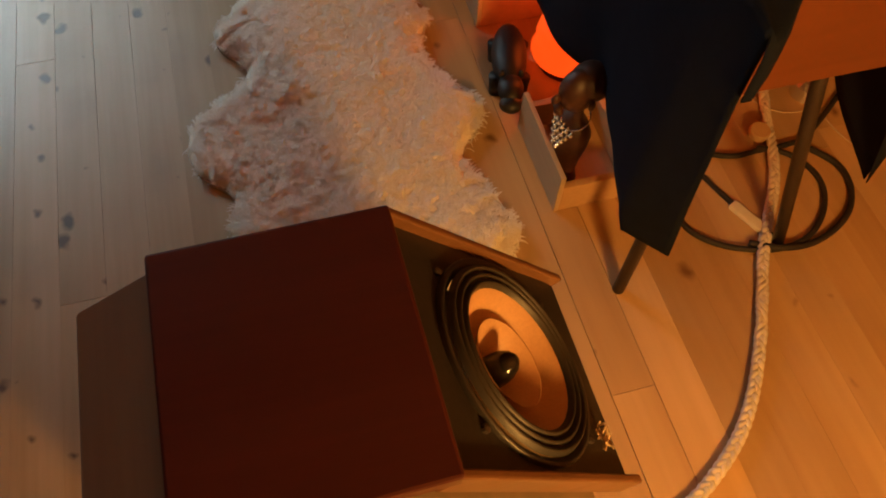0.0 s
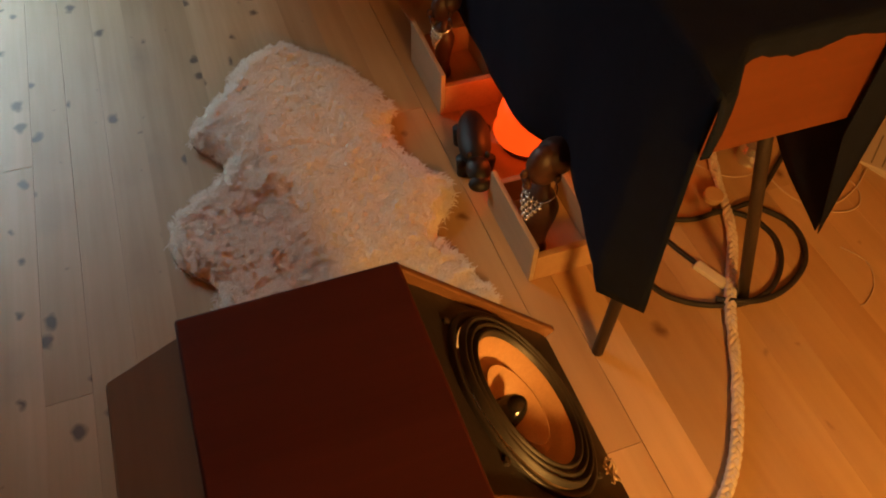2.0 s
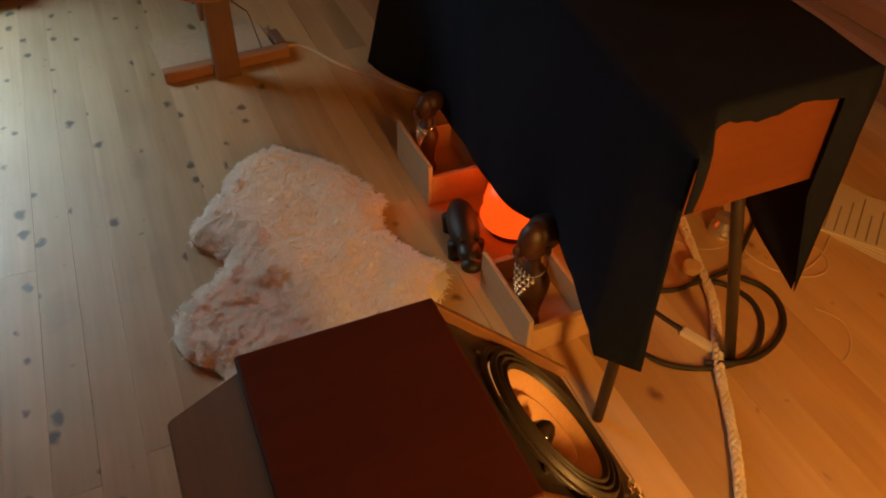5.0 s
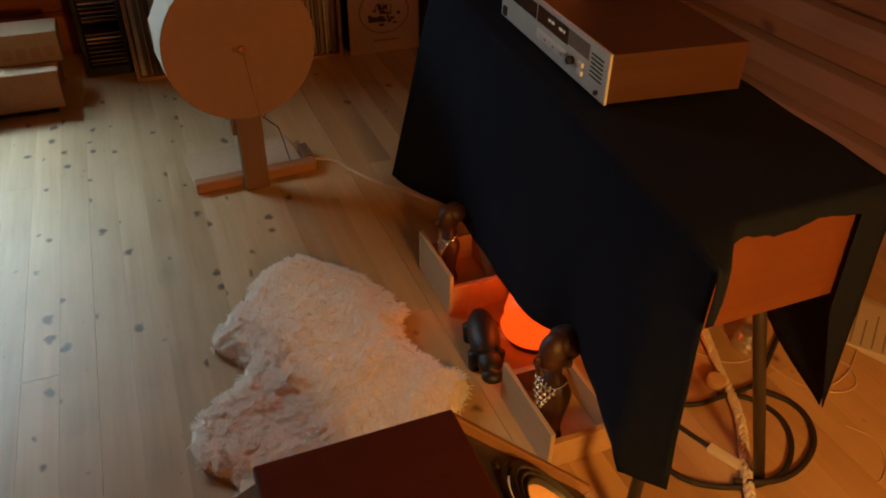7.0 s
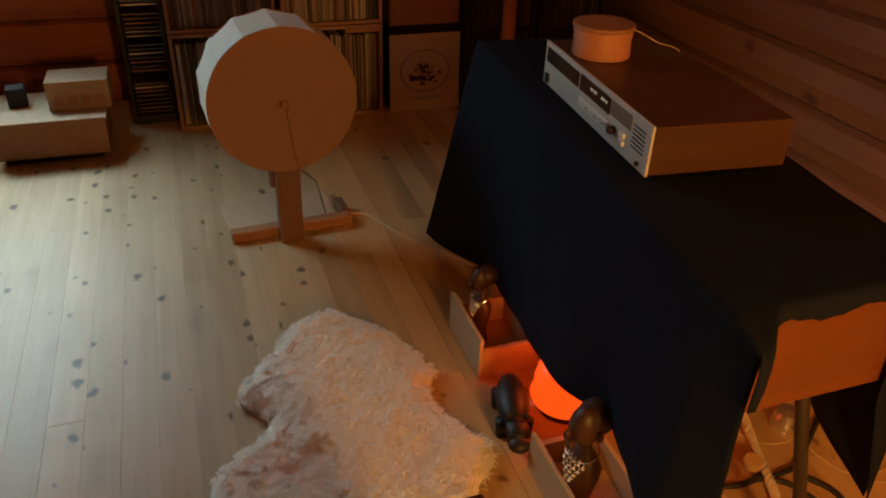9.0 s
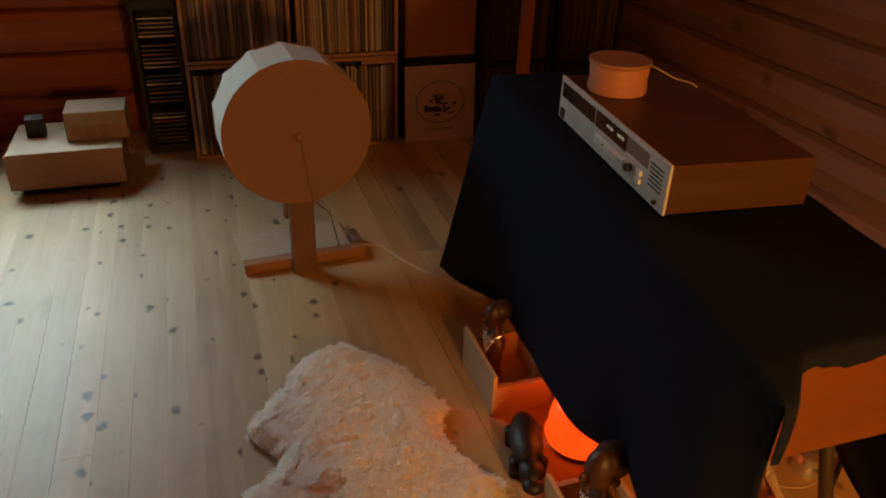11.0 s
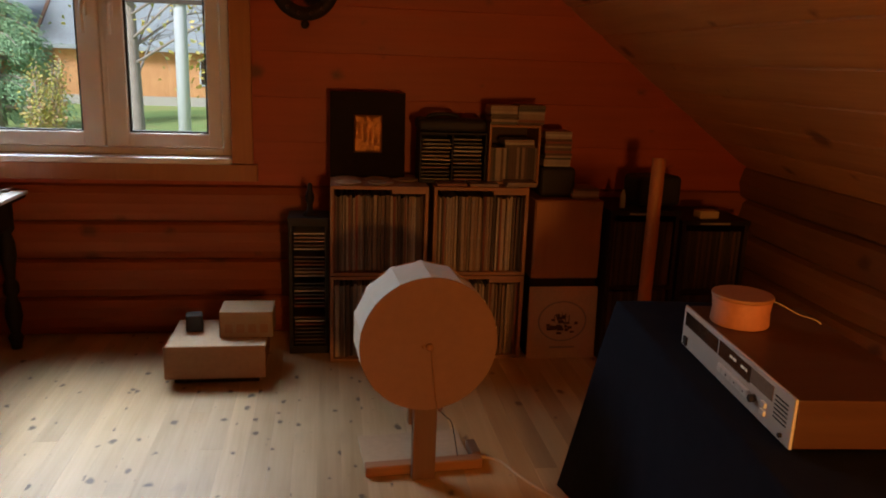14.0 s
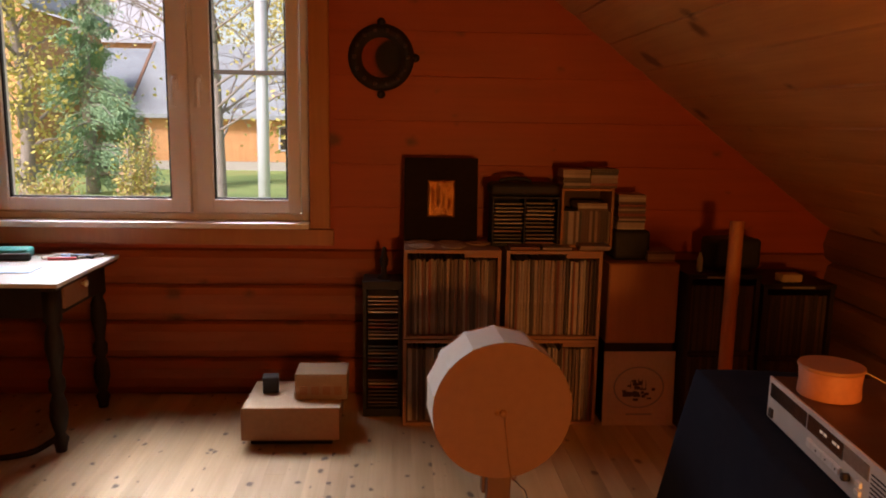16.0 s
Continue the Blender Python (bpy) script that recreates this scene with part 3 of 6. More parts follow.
# ---- sheepskin ----
def sheepskin():
    half = [(-0.60, 1.50), (-0.66, 1.485), (-0.715, 1.44), (-0.765, 1.36), (-0.84, 1.27), (-0.835, 1.21), (-0.795, 1.15), (-0.83, 1.09), (-0.895, 1.045), (-0.925, 0.97),
            (-0.905, 0.905), (-0.86, 0.85), (-0.872, 0.77), (-0.885, 0.66), (-0.80, 0.56), (-0.66, 0.55), (-0.54, 0.555), (-0.45, 0.60), (-0.395, 0.65), (-0.42, 0.75), (-0.445, 0.835), (-0.395, 0.90),
            (-0.375, 0.95), (-0.425, 1.03), (-0.455, 1.12), (-0.42, 1.20), (-0.435, 1.27), (-0.475, 1.36), (-0.54, 1.44)]
    line = [(-0.64 + 1.03 * (p.x + 0.64), 1.0 + 1.015 * (p.y - 1.0)) for p in smooth_line([(x, y, 0) for x, y in half + half[:1]], 5)][:-1]
    P = np.array(line); Q = np.roll(P, -1, axis=0)

    def inside(x, y):
        c = ((P[:, 1] > y) != (Q[:, 1] > y))
        with np.errstate(divide="ignore", invalid="ignore"):
            xi = (Q[:, 0] - P[:, 0]) * (y - P[:, 1]) / (Q[:, 1] - P[:, 1]) + P[:, 0]
        return bool(np.sum(c & (x < xi)) % 2)

    def rim(x, y):
        d = Q - P
        t = np.clip(((x - P[:, 0]) * d[:, 0] + (y - P[:, 1]) * d[:, 1]) / (d ** 2).sum(1), 0, 1)
        return float(np.min(np.hypot(P[:, 0] + t * d[:, 0] - x, P[:, 1] + t * d[:, 1] - y)))

    skin = thing("sheepskin_rug", (-0.64, 1.0, 0), "cream curly sheepskin lying flat on the floor", "rug")
    o = Vector((-0.64, 1.0, 0))
    bm = bm_new()
    prism(bm, [(x - o.x, y - o.y) for x, y in line], 0.002, 0.010, "z")
    part("hide", bm, CARDPALE, skin, "pale suede hide")
    def pile(x, y, e):
        q = Vector((x * 95, y * 95, 0.7))
        warp = noise.noise_vector(Vector((x * 27, y * 27, 4.0))) * 1.1
        curl = abs(noise.noise(q + warp)) + 0.5 * abs(noise.noise((q + warp) * 2.1))
        return 0.010 + min(1.0, e / 0.035) ** 0.6 * (0.023 + 0.0078 * min(1.0, curl * 1.4) + 0.009 * noise.noise(Vector((x * 9, y * 9, 1.0))) + 0.004 * noise.noise(Vector((x * 30, y * 30, 2.0))))

    rnd = random.Random(11)
    verts, faces, ids = [], [], {}
    step = 0.0042
    nx, ny = int(0.62 / step), int(1.01 / step)
    for i in range(nx):
        for j in range(ny):
            x, y = -0.95 + i * step, 0.52 + j * step
            if inside(x, y):
                ids[i, j] = len(verts)
                verts.append((x - o.x, y - o.y, pile(x, y, rim(x, y))))
    for i, j in ids:
        if (i + 1, j) in ids and (i, j + 1) in ids and (i + 1, j + 1) in ids:
            faces.append((ids[i, j], ids[i + 1, j], ids[i + 1, j + 1], ids[i, j + 1]))
    under = bpy.data.meshes.new("underwool")
    under.from_pydata(verts, [], faces)
    for f in under.polygons:
        f.use_smooth = True
    verts, faces, ups = [], [], []
    made = 0
    while made < 42000:
        x, y = rnd.uniform(-0.95, -0.35), rnd.uniform(0.53, 1.52)
        if not inside(x, y):
            continue
        e = rim(x, y)
        if e > 0.03 and rnd.random() < 0.25:
            continue
        flow = 6 * noise.noise(Vector((x * 34, y * 34, 0.3)))
        a = flow + rnd.uniform(-1.0, 1.0)
        L = rnd.uniform(0.005, 0.012) * (1.5 if e < 0.015 else 1.0)
        top = pile(x, y, e)
        wd = rnd.uniform(0.0006, 0.0014)
        dx, dy = math.cos(a), math.sin(a)
        sx, sy = -dy * wd, dx * wd
        base = len(verts)
        for f, hh in ((0.0, -0.002), (0.35, 0.0025), (0.7, 0.0035), (1.0, 0.001)):
            cx, cy, cz = x + dx * L * f - o.x, y + dy * L * f - o.y, max(0.003, top + hh)
            w = 1.0 - 0.75 * f * f
            verts += [(cx - sx * w, cy - sy * w, cz), (cx + sx * w, cy + sy * w, cz + 0.0005)]
            up = Vector((dx * (f - 0.5) * 0.9, dy * (f - 0.5) * 0.9, 1.0)).normalized()
            ups += [up, up]
        for k in range(3):
            faces.append((base + 2 * k, base + 2 * k + 2, base + 2 * k + 3, base + 2 * k + 1))
        made += 1
    me = bpy.data.meshes.new("fleece")
    me.from_pydata(verts, [], faces)
    for f in me.polygons:
        f.use_smooth = True
    me.normals_split_custom_set_from_vertices(ups)
    m, n, l, b = nodes_of("sheep_wool")
    geo, tc, no = n.new("ShaderNodeNewGeometry"), n.new("ShaderNodeTexCoord"), n.new("ShaderNodeTexNoise")
    no.inputs["Scale"].default_value = 9
    l.new(tc.outputs["Object"], no.inputs["Vector"])
    mx = n.new("ShaderNodeMix"); mx.data_type = "RGBA"; mx.inputs[0].default_value = 0.55
    l.new(geo.outputs["Random Per Island"], mx.inputs[6]); l.new(no.outputs[0], mx.inputs[7])
    r = ramp(n, [(0.2, (0.87, 0.81, 0.68)), (0.75, (0.98, 0.96, 0.89))])
    l.new(mx.outputs[2], r.inputs[0]); l.new(r.outputs[0], b.inputs["Base Color"])
    b.inputs["Roughness"].default_value = 0.9
    b.inputs["Specular IOR Level"].default_value = 0.1
    b.inputs["Sheen Weight"].default_value, b.inputs["Sheen Roughness"].default_value = 0.08, 0.6
    me.materials.append(m)
    fl = new("fleece", me)
    fl.parent = skin
    tagged(fl, "curly cream wool", kind="stuff")
    under.materials.append(m)
    uw = new("underwool", under)
    uw.parent = skin
    return skin


sheepskin()

# ---- table with the navy cloth ----
TX, TY, TA = -0.29, 0.43, -5.4
TW, TL, TZ = 0.345, 1.17, 0.655
table = thing("side_table", (TX, TY, 0), "low table with orange veneer aprons and thin dark steel legs", "table", rz=TA)

def on_table(x, y):
    """A place of the room in the table's own axes."""
    c, k = math.cos(radians(TA)), math.sin(radians(TA))
    return ((x - TX) * c + (y - TY) * k, -(x - TX) * k + (y - TY) * c)


part("tabletop", prism(bm_new(), [on_table(-0.252, 0.497), on_table(0.062, 0.497), (TW - 0.006, TL), (0.012, TL)], TZ - 0.022, TZ, "z"), APRON, table)
part("apron", prism(bm_new(), [on_table(-0.236, 0.500), on_table(0.052, 0.500), on_table(0.052, 0.516), on_table(-0.236, 0.516)], 0.474, TZ - 0.023, "z"), APRON, table, "orange veneered end apron")
part("apron", box(bm_new(), 0.022, TW - 0.03, TL - 0.063, TL - 0.045, 0.474, TZ - 0.023, 0.002), APRON, table, "orange veneered end apron")
part("apron", box(bm_new(), TW - 0.036, TW - 0.020, 0.13, TL - 0.065, 0.474, TZ - 0.023, 0.002), APRON, table, "orange veneered long apron")
for (fx, fy), (hx, hy) in (((-0.259, 0.504), (-0.226, 0.530)), ((0.054, 0.520), (-0.138, 0.530)), ((-0.155, 1.53), (-0.150, 1.50)), ((0.15, 1.49), (0.10, 1.48))):
    a, b = on_table(fx, fy), on_table(hx, hy)
    bm = bm_new()
    tube(bm, [Vector((*a, 0.0)), Vector((*a, 0.0)).lerp(Vector((*b, TZ - 0.023)), 0.5), Vector((*b, TZ - 0.023))], 0.0105, 14)
    part("leg", bm, STEEL, table, "slanting dark tubular steel leg", True)


def drape():
    """One cloth: top, long front and back skirts, short ends, drooping corners."""
    T = 0.004
    cl = thing("tablecloth", (TX, TY, 0), "dark navy cloth draped over the table to near the floor", "tablecloth", rz=TA)
    hem = [(-0.03, 0.225), (0.0, 0.215), (0.045, 0.198), (0.085, 0.187), (0.10, 0.225), (0.19, 0.262), (0.26, 0.258), (0.37, 0.226), (0.52, 0.193), (0.65, 0.178), (0.85, 0.150), (1.0, 0.135), (1.10, 0.115), (1.20, 0.10)]

    def hem_at(v):
        for (a, za), (b, zb) in zip(hem, hem[1:]):
            if a <= v <= b:
                return za + (zb - za) * (v - a) / (b - a)
        return hem[-1][1]
    bm = bm_new()
    nv, nw = 110, 26
    # front skirt: v along the length, w down
    grid = []
    for i in range(nv + 1):
        f = i / nv
        col = []
        for j in range(nw + 1):
            w = j / nw
            v0, v1 = -0.006 + 0.022 * w, TL + 0.06 * w + 0.02
            v = v0 + (v1 - v0) * f
            z = TZ + T - (TZ + T - hem_at(v)) * w
            fold = 0.006 * math.sin(v * 11 + 1.2 + 0.6 * w) + 0.0022 * math.sin(v * 37 + 0.5 + 2.5 * w) + 0.004 * noise.noise(Vector((v * 7, w * 2.5, 3.0)))
            u = -0.006 - 0.006 * math.sin(min(1, w * 3) * 1.57) - 0.8 * fold * min(1.0, w * 1.3) - 0.004 * w
            u += 0.052 * w * min(1.0, max(0.0, 0.09 - v) / 0.075)
            u += 0.03 * w * w * math.exp(-((v - 0.33) / 0.07) ** 2)
            far = max(0.0, v - 1.0) / 0.2
            u -= 0.075 * far * w
            col.append(bm.verts.new((u, v, z)))
        grid.append(col)
    for a, b in zip(grid, grid[1:]):
        for j in range(nw):
            bm.faces.new((a[j], b[j], b[j + 1], a[j + 1]))
    front = [c[0] for c in grid]
    # top: the near edge follows the table's end, and the corner hangs past it
    def near_end(u):
        f = min(1.0, max(0.0, u / 0.075))
        f = f * f * (3 - 2 * f)
        return -0.006 + (0.064 + 0.0945 * u + 0.006) * f
    rows = [front]
    NU = 30
    vf0, vf1 = front[0].co.y, front[-1].co.y
    for k in range(1, NU + 1):
        u = -0.006 + (TW + 0.006) * k / NU
        row = []
        for v in front:
            y = near_end(u) + (v.co.y - vf0) / (vf1 - vf0) * (vf1 - near_end(u))
            sag = 0.018 * max(0.0, 0.062 + 0.09 * u - y) / 0.07
            row.append(bm.verts.new((u, y, TZ + T - sag + 0.0012 * math.sin(y * 31 + u * 20))))
        rows.append(row)
    for a, b in zip(rows, rows[1:]):
        for k in range(nv):
            bm.faces.new((a[k], b[k], b[k + 1], a[k + 1]))
    # back skirt
    back = rows[-1]
    prev = back
    for j in range(1, 15):
        w = j / 14
        ring = []
        for v in back:
            y = v.co.y
            bottom = 0.285 - 0.075 * max(0.0, 0.25 - y) / 0.15
            ring.append(bm.verts.new((TW + 0.008 + (0.018 + 0.010 * math.sin(y * 21)) * w, y + 0.01 * w * max(0, 0.2 - y) / 0.2, TZ + T - (TZ + T - bottom) * w)))
        for k in range(nv):
            bm.faces.new((prev[k], prev[k + 1], ring[k + 1], ring[k]))
        prev = ring
    # short flap at the near end, with a long drooping corner
    edge = [r[0] for r in rows]
    prev = edge
    for j in range(1, 9):
        w = j / 8
        ring = []
        for k, v in enumerate(edge):
            f = k / NU
            drop = 0.028 + 0.005 * math.sin(f * 17 + 0.4) + 0.004 * noise.noise(Vector((f * 21, 0.0, 6.0))) + 0.06 * max(0, 0.10 - f) / 0.10
            if f > 0.86:
                drop = 0.20 + 0.245 * (f - 0.86) / 0.14
            ring.append(bm.verts.new((v.co.x + 0.03 * w * max(0, f - 0.86) / 0.14, v.co.y - 0.006 * min(1, w * 3), v.co.z - drop * w)))
        for k in range(NU):
            bm.faces.new((prev[k], prev[k + 1], ring[k + 1], ring[k]))
        prev = ring
    # far end flap
    edge = [r[-1] for r in rows]
    prev = edge
    for j in range(1, 8):
        w = j / 7
        ring = [bm.verts.new((v.co.x, v.co.y + 0.02 * w, TZ + T - 0.36 * w)) for v in edge]
        for k in range(NU):
            bm.faces.new((prev[k], prev[k + 1], ring[k + 1], ring[k]))
        prev = ring
    bmesh.ops.recalc_face_normals(bm, faces=bm.faces)
    ob = part("cloth", bm, CLOTH, cl, smooth=True)
    s = ob.modifiers.new("thickness", "SOLIDIFY")
    s.thickness = 0.002
    return cl


drape()

# ---- amplifier with its round box ----
def amplifier():
    a = thing("stereo_receiver", (-0.195, 0.836, TZ + 0.0065), "silver-fronted stereo receiver in a walnut case on the dark cloth", "receiver", rz=-5)
    w, d, h = 0.467, 0.246, 0.088
    part("case", box(bm_new(), 0.0015, d, 0.0, w, 0.006, h, 0.002), AMPWOOD, a, "walnut veneer case")
    part("front_panel", box(bm_new(), -0.004, 0.001, 0.001, w - 0.001, 0.004, h + 0.001, 0.001), ALU, a, "brushed silver front panel")
    part("dial_window", box(bm_new(), -0.0055, -0.003, 0.289, 0.454, 0.050, 0.079, 0.001), DISPLAY, a, "dark tuning window")
    part("display", box(bm_new(), -0.0055, -0.003, 0.150, 0.283, 0.050, 0.080, 0.001), DISPLAY, a, "dark display with lit digits")
    part("display", box(bm_new(), -0.0055, -0.003, 0.068, 0.149, 0.054, 0.080, 0.001), METERGLASS, a, "brownish tinted meter glass")
    LIT = glowing("lit_digit", (0.9, 0.85, 0.7), 0.12)
    for v0, v1 in ((0.222, 0.232), (0.207, 0.218), (0.172, 0.186), (0.162, 0.168)):
        part("lit_digit", box(bm_new(), -0.0062, -0.005, v0, v1, 0.066, 0.0705), LIT, a, "small lit digit")
    part("key_bar", box(bm_new(), -0.009, -0.003, 0.147, 0.274, 0.023, 0.039, 0.002), KEYBAR, a, "pale row of preset keys")
    for k in range(6):
        part("button", box(bm_new(), -0.0102, -0.008, 0.150 + 0.0205 * k, 0.1685 + 0.0205 * k, 0.025, 0.037, 0.001), KEYBAR, a)
    for k in range(3):
        part("key_mark", box(bm_new(), -0.0108, -0.0095, 0.158 + 0.036 * k, 0.161 + 0.036 * k, 0.030, 0.033), BLACK, a, "small dark key mark")
    for k in range(2):
        part("button", box(bm_new(), -0.0085, -0.003, 0.084, 0.100, 0.020 + 0.014 * k, 0.029 + 0.014 * k, 0.001), KEYBAR, a, "pale push button")
    bm = bm_new(); lathe(bm, [(0.007, 0), (0.007, 0.010), (0.006, 0.012), (0, 0.012)], 20, pose(-0.003, 0.127, 0.033, 0, -90, 0))
    part("knob", bm, BLACK, a, "small black knob", True)
    part("power_switch", box(bm_new(), -0.008, -0.003, 0.434, 0.451, 0.009, 0.027, 0.001), BLACK, a, "black power switch")
    for k in range(6):
        part("vent_slot", box(bm_new(), -0.0052, -0.003, 0.018, 0.060, 0.033 + 0.0072 * k, 0.0352 + 0.0072 * k), BLACK, a)
    bm = bm_new(); lathe(bm, [(0.004, 0), (0.004, 0.006), (0, 0.006)], 14, pose(-0.003, 0.029, 0.015, 0, -90, 0))
    part("jack", bm, BLACK, a, "headphone jack")
    for x in (0.03, d - 0.03):
        for y in (0.04, w - 0.04):
            bm = bm_new(); lathe(bm, [(0.011, -0.002), (0.011, 0.007)], 14, pose(x, y, 0))
            part("foot", bm, BLACK, a)
    top = TZ + 0.0065 + h
    rb = thing("round_box", (-0.098, 1.19, top + 0.001), "round birch-bark box with a flat lid on the receiver", "box")
    bm = bm_new(); lathe(bm, [(0.0, 0.0), (0.055, 0.0), (0.0565, 0.003), (0.0545, 0.028), (0.0565, 0.050), (0.055, 0.053), (0.0, 0.053)], 40)
    part("body", bm, BARK_BOX, rb, "pale bark wall", True)
    bm = bm_new(); lathe(bm, [(0.0, 0.0535), (0.0585, 0.0535), (0.0595, 0.056), (0.0585, 0.060), (0.055, 0.0608), (0.0, 0.0608)], 40)
    part("lid", bm, wood("lid_wood", (0.36, 0.16, 0.07), (0.46, 0.22, 0.10), "X", grain=30), rb, "flat wooden lid")
    bm = bm_new()
    tube(bm, smooth_line([(-0.04, 1.20, top + 0.045), (0.0, 1.215, top + 0.03), (0.035, 1.20, top + 0.012), (0.065, 1.175, top + 0.004), (0.085, 1.16, top - 0.03)]), 0.0012, 6)
    solid("thin_wire", bm, TWINE, "thin pale wire trailing over the receiver", "wire")


amplifier()

# ---- under the table: two open boxes, busts, glowing lamp, figurine ----
def open_box(y0, w, h, x0=-0.314, d=0.152, label=""):
    b = thing("wooden_box", (x0, y0, 0), label, "box", group="open boxes under the table")
    t = 0.010
    part("side", box(bm_new(), 0, t, 0, w, 0.001, h, 0.0015), PLY, b, "thin grey plywood side")
    part("side", box(bm_new(), d - t, d, 0, w, 0.001, h * 0.74, 0.0015), BOXWOOD, b)
    part("end", box(bm_new(), t, d - t, 0, 0.014, 0.001, h * 0.70, 0.0015), BOXWOOD, b, "yellow pine end board")
    part("end", box(bm_new(), t, d - t, w - 0.014, w, 0.001, h * 0.70, 0.0015), BOXWOOD, b, "yellow pine end board")
    part("bottom", box(bm_new(), t, d - t, 0.014, w - 0.014, 0.003, 0.009), BOXWOOD, b)
    return b


open_box(0.682, 0.205, 0.098, label="open pine box holding a carved bust, lit from the front")
open_box(1.169, 0.205, 0.112, label="open pine box holding a carved bust, beside the glowing lamp")


def bust(x, y, z, turn, s=1.0):
    bm = bm_new()
    m = pose(x, y, z, 0, 0, turn) @ Matrix.Scale(s, 4)
    lathe(bm, [(0.0, 0.0), (0.030, 0.0), (0.031, 0.008), (0.024, 0.025), (0.027, 0.05), (0.035, 0.08), (0.037, 0.098), (0.027, 0.114), (0.014, 0.122), (0.0125, 0.14), (0.014, 0.15)], 24, m @ Matrix.Diagonal((0.80, 0.60, 1, 1)))
    r = bmesh.ops.create_uvsphere(bm, u_segments=20, v_segments=14, radius=0.0255)
    bmesh.ops.transform(bm, matrix=m @ pose(0, -0.004, 0.167) @ Matrix.Diagonal((0.80, 1.00, 1.20, 1)), verts=r["verts"])
    r = bmesh.ops.create_uvsphere(bm, u_segments=16, v_segments=12, radius=0.0240)
    bmesh.ops.transform(bm, matrix=m @ pose(0, 0.010, 0.176) @ Matrix.Diagonal((1.05, 1.1, 1.0, 1)), verts=r["verts"])
    for ex, ey, ez, er, d in ((0, -0.034, 0.163, 0.0052, (0.8, 1.2, 1.5)), (0, -0.030, 0.150, 0.0055, (1.5, 0.9, 0.7)), (0, -0.027, 0.140, 0.007, (1, 0.8, 0.8)), (0.025, 0.0, 0.163, 0.006, (0.5, 0.8, 1.3)), (-0.025, 0.0, 0.163, 0.006, (0.5, 0.8, 1.3))):
        r = bmesh.ops.create_uvsphere(bm, u_segments=10, v_segments=8, radius=er)
        bmesh.ops.transform(bm, matrix=m @ pose(ex, ey, ez) @ Matrix.Diagonal((*d, 1)), verts=r["verts"])
    solid("carved_bust", bm, BRONZE, "dark brown carved wooden bust standing in a box", "statue", group="busts under the table", smooth=True)
    n = thing("necklace", (x, y, z), "silver bead bib necklace hung on the dark bust", "necklace", group="necklaces on the busts", rz=turn)
    bm = bm_new()
    ring = [Vector((0.022 * s * math.cos(a), -0.002 + 0.018 * s * math.sin(a), (0.121 + 0.008 * math.sin(a)) * s)) for a in [k * math.pi / 12 for k in range(25)]]
    tube(bm, ring, 0.0012, 6)
    part("chain", bm, SILVER, n)
    bm = bm_new()
    bmesh.ops.create_icosphere(bm, subdivisions=2, radius=0.0030 * s)
    tube(bm, [Vector((0, 0, 0)), Vector((0, 0.001 * s, 0.008 * s))], 0.0010 * s, 5)
    bead = mesh_of("bead", bm, SILVER, True)
    for row in range(5):
        cnt = 6 - row
        for k in range(cnt):
            px = (k - (cnt - 1) / 2) * 0.0078 * s
            ob = new("bead", bead)
            ob.parent = n
            ob.location = (px, -(0.0185 + 0.0034 * row - 0.0006 * row * row - abs(px) * 0.12) * s, (0.110 - row * 0.0085) * s)


bust(-0.277, 0.752, 0.010, -82, 1.36)
bust(-0.262, 1.300, 0.010, -82, 1.06)

gl = thing("glow_lamp", (-0.160, 1.03, 0), "round orange glass lamp glowing on the floor", "lamp")
bm = bm_new(); lathe(bm, [(0.0, 0.0), (0.06, 0.0), (0.062, 0.012), (0.05, 0.018)], 32)
part("base", bm, BRONZE, gl, "dark wooden base", True)
bm = bm_new(); lathe(bm, [(0.05, 0.019), (0.076, 0.028), (0.079, 0.036), (0.070, 0.048), (0.073, 0.075), (0.067, 0.105), (0.05, 0.130), (0.046, 0.130)], 40, caps=False)
part("shade", bm, GLOW, gl, "glowing orange glass shade", True)


def figurine():
    bm = bm_new()
    m = pose(-0.296, 1.012, 0, 0, 0, -16) @ Matrix.Diagonal((1.35, 1.24, 1.1, 1))
    def blob(x, y, z, r, sx, sy, sz):
        q = bmesh.ops.create_uvsphere(bm, u_segments=20, v_segments=12, radius=r)
        bmesh.ops.transform(bm, matrix=m @ pose(x, y, z) @ Matrix.Diagonal((sx, sy, sz, 1)), verts=q["verts"])
    blob(0, 0.01, 0.048, 0.031, 0.85, 2.2, 0.95)
    blob(0, -0.062, 0.050, 0.021, 0.9, 1.35, 0.9)
    blob(0, -0.090, 0.044, 0.017, 1.0, 0.9, 0.8)
    for s in (-1, 1):
        blob(s * 0.014, -0.048, 0.070, 0.006, 0.7, 0.7, 1.3)
        for y in (-0.028, 0.045):
            q = bmesh.ops.create_cone(bm, segments=10, radius1=0.010, radius2=0.013, depth=0.04, cap_ends=True)
            bmesh.ops.transform(bm, matrix=m @ pose(s * 0.018, y, 0.02), verts=q["verts"])
    solid("animal_figurine", bm, HIPPO, "black carved hippo figurine on the floor", "figurine", smooth=True)


figurine()
# ---- cords on the floor by the table ----
def floor_cord(name, pts, r, material, label, n=8):
    bm = bm_new()
    tube(bm, smooth_line([(p[0], p[1], p[2] if len(p) > 2 else r + 0.0005) for p in pts], n), r, 8)
    return solid(name, bm, material, label, "string" if name == "string" else "cable", smooth=True)


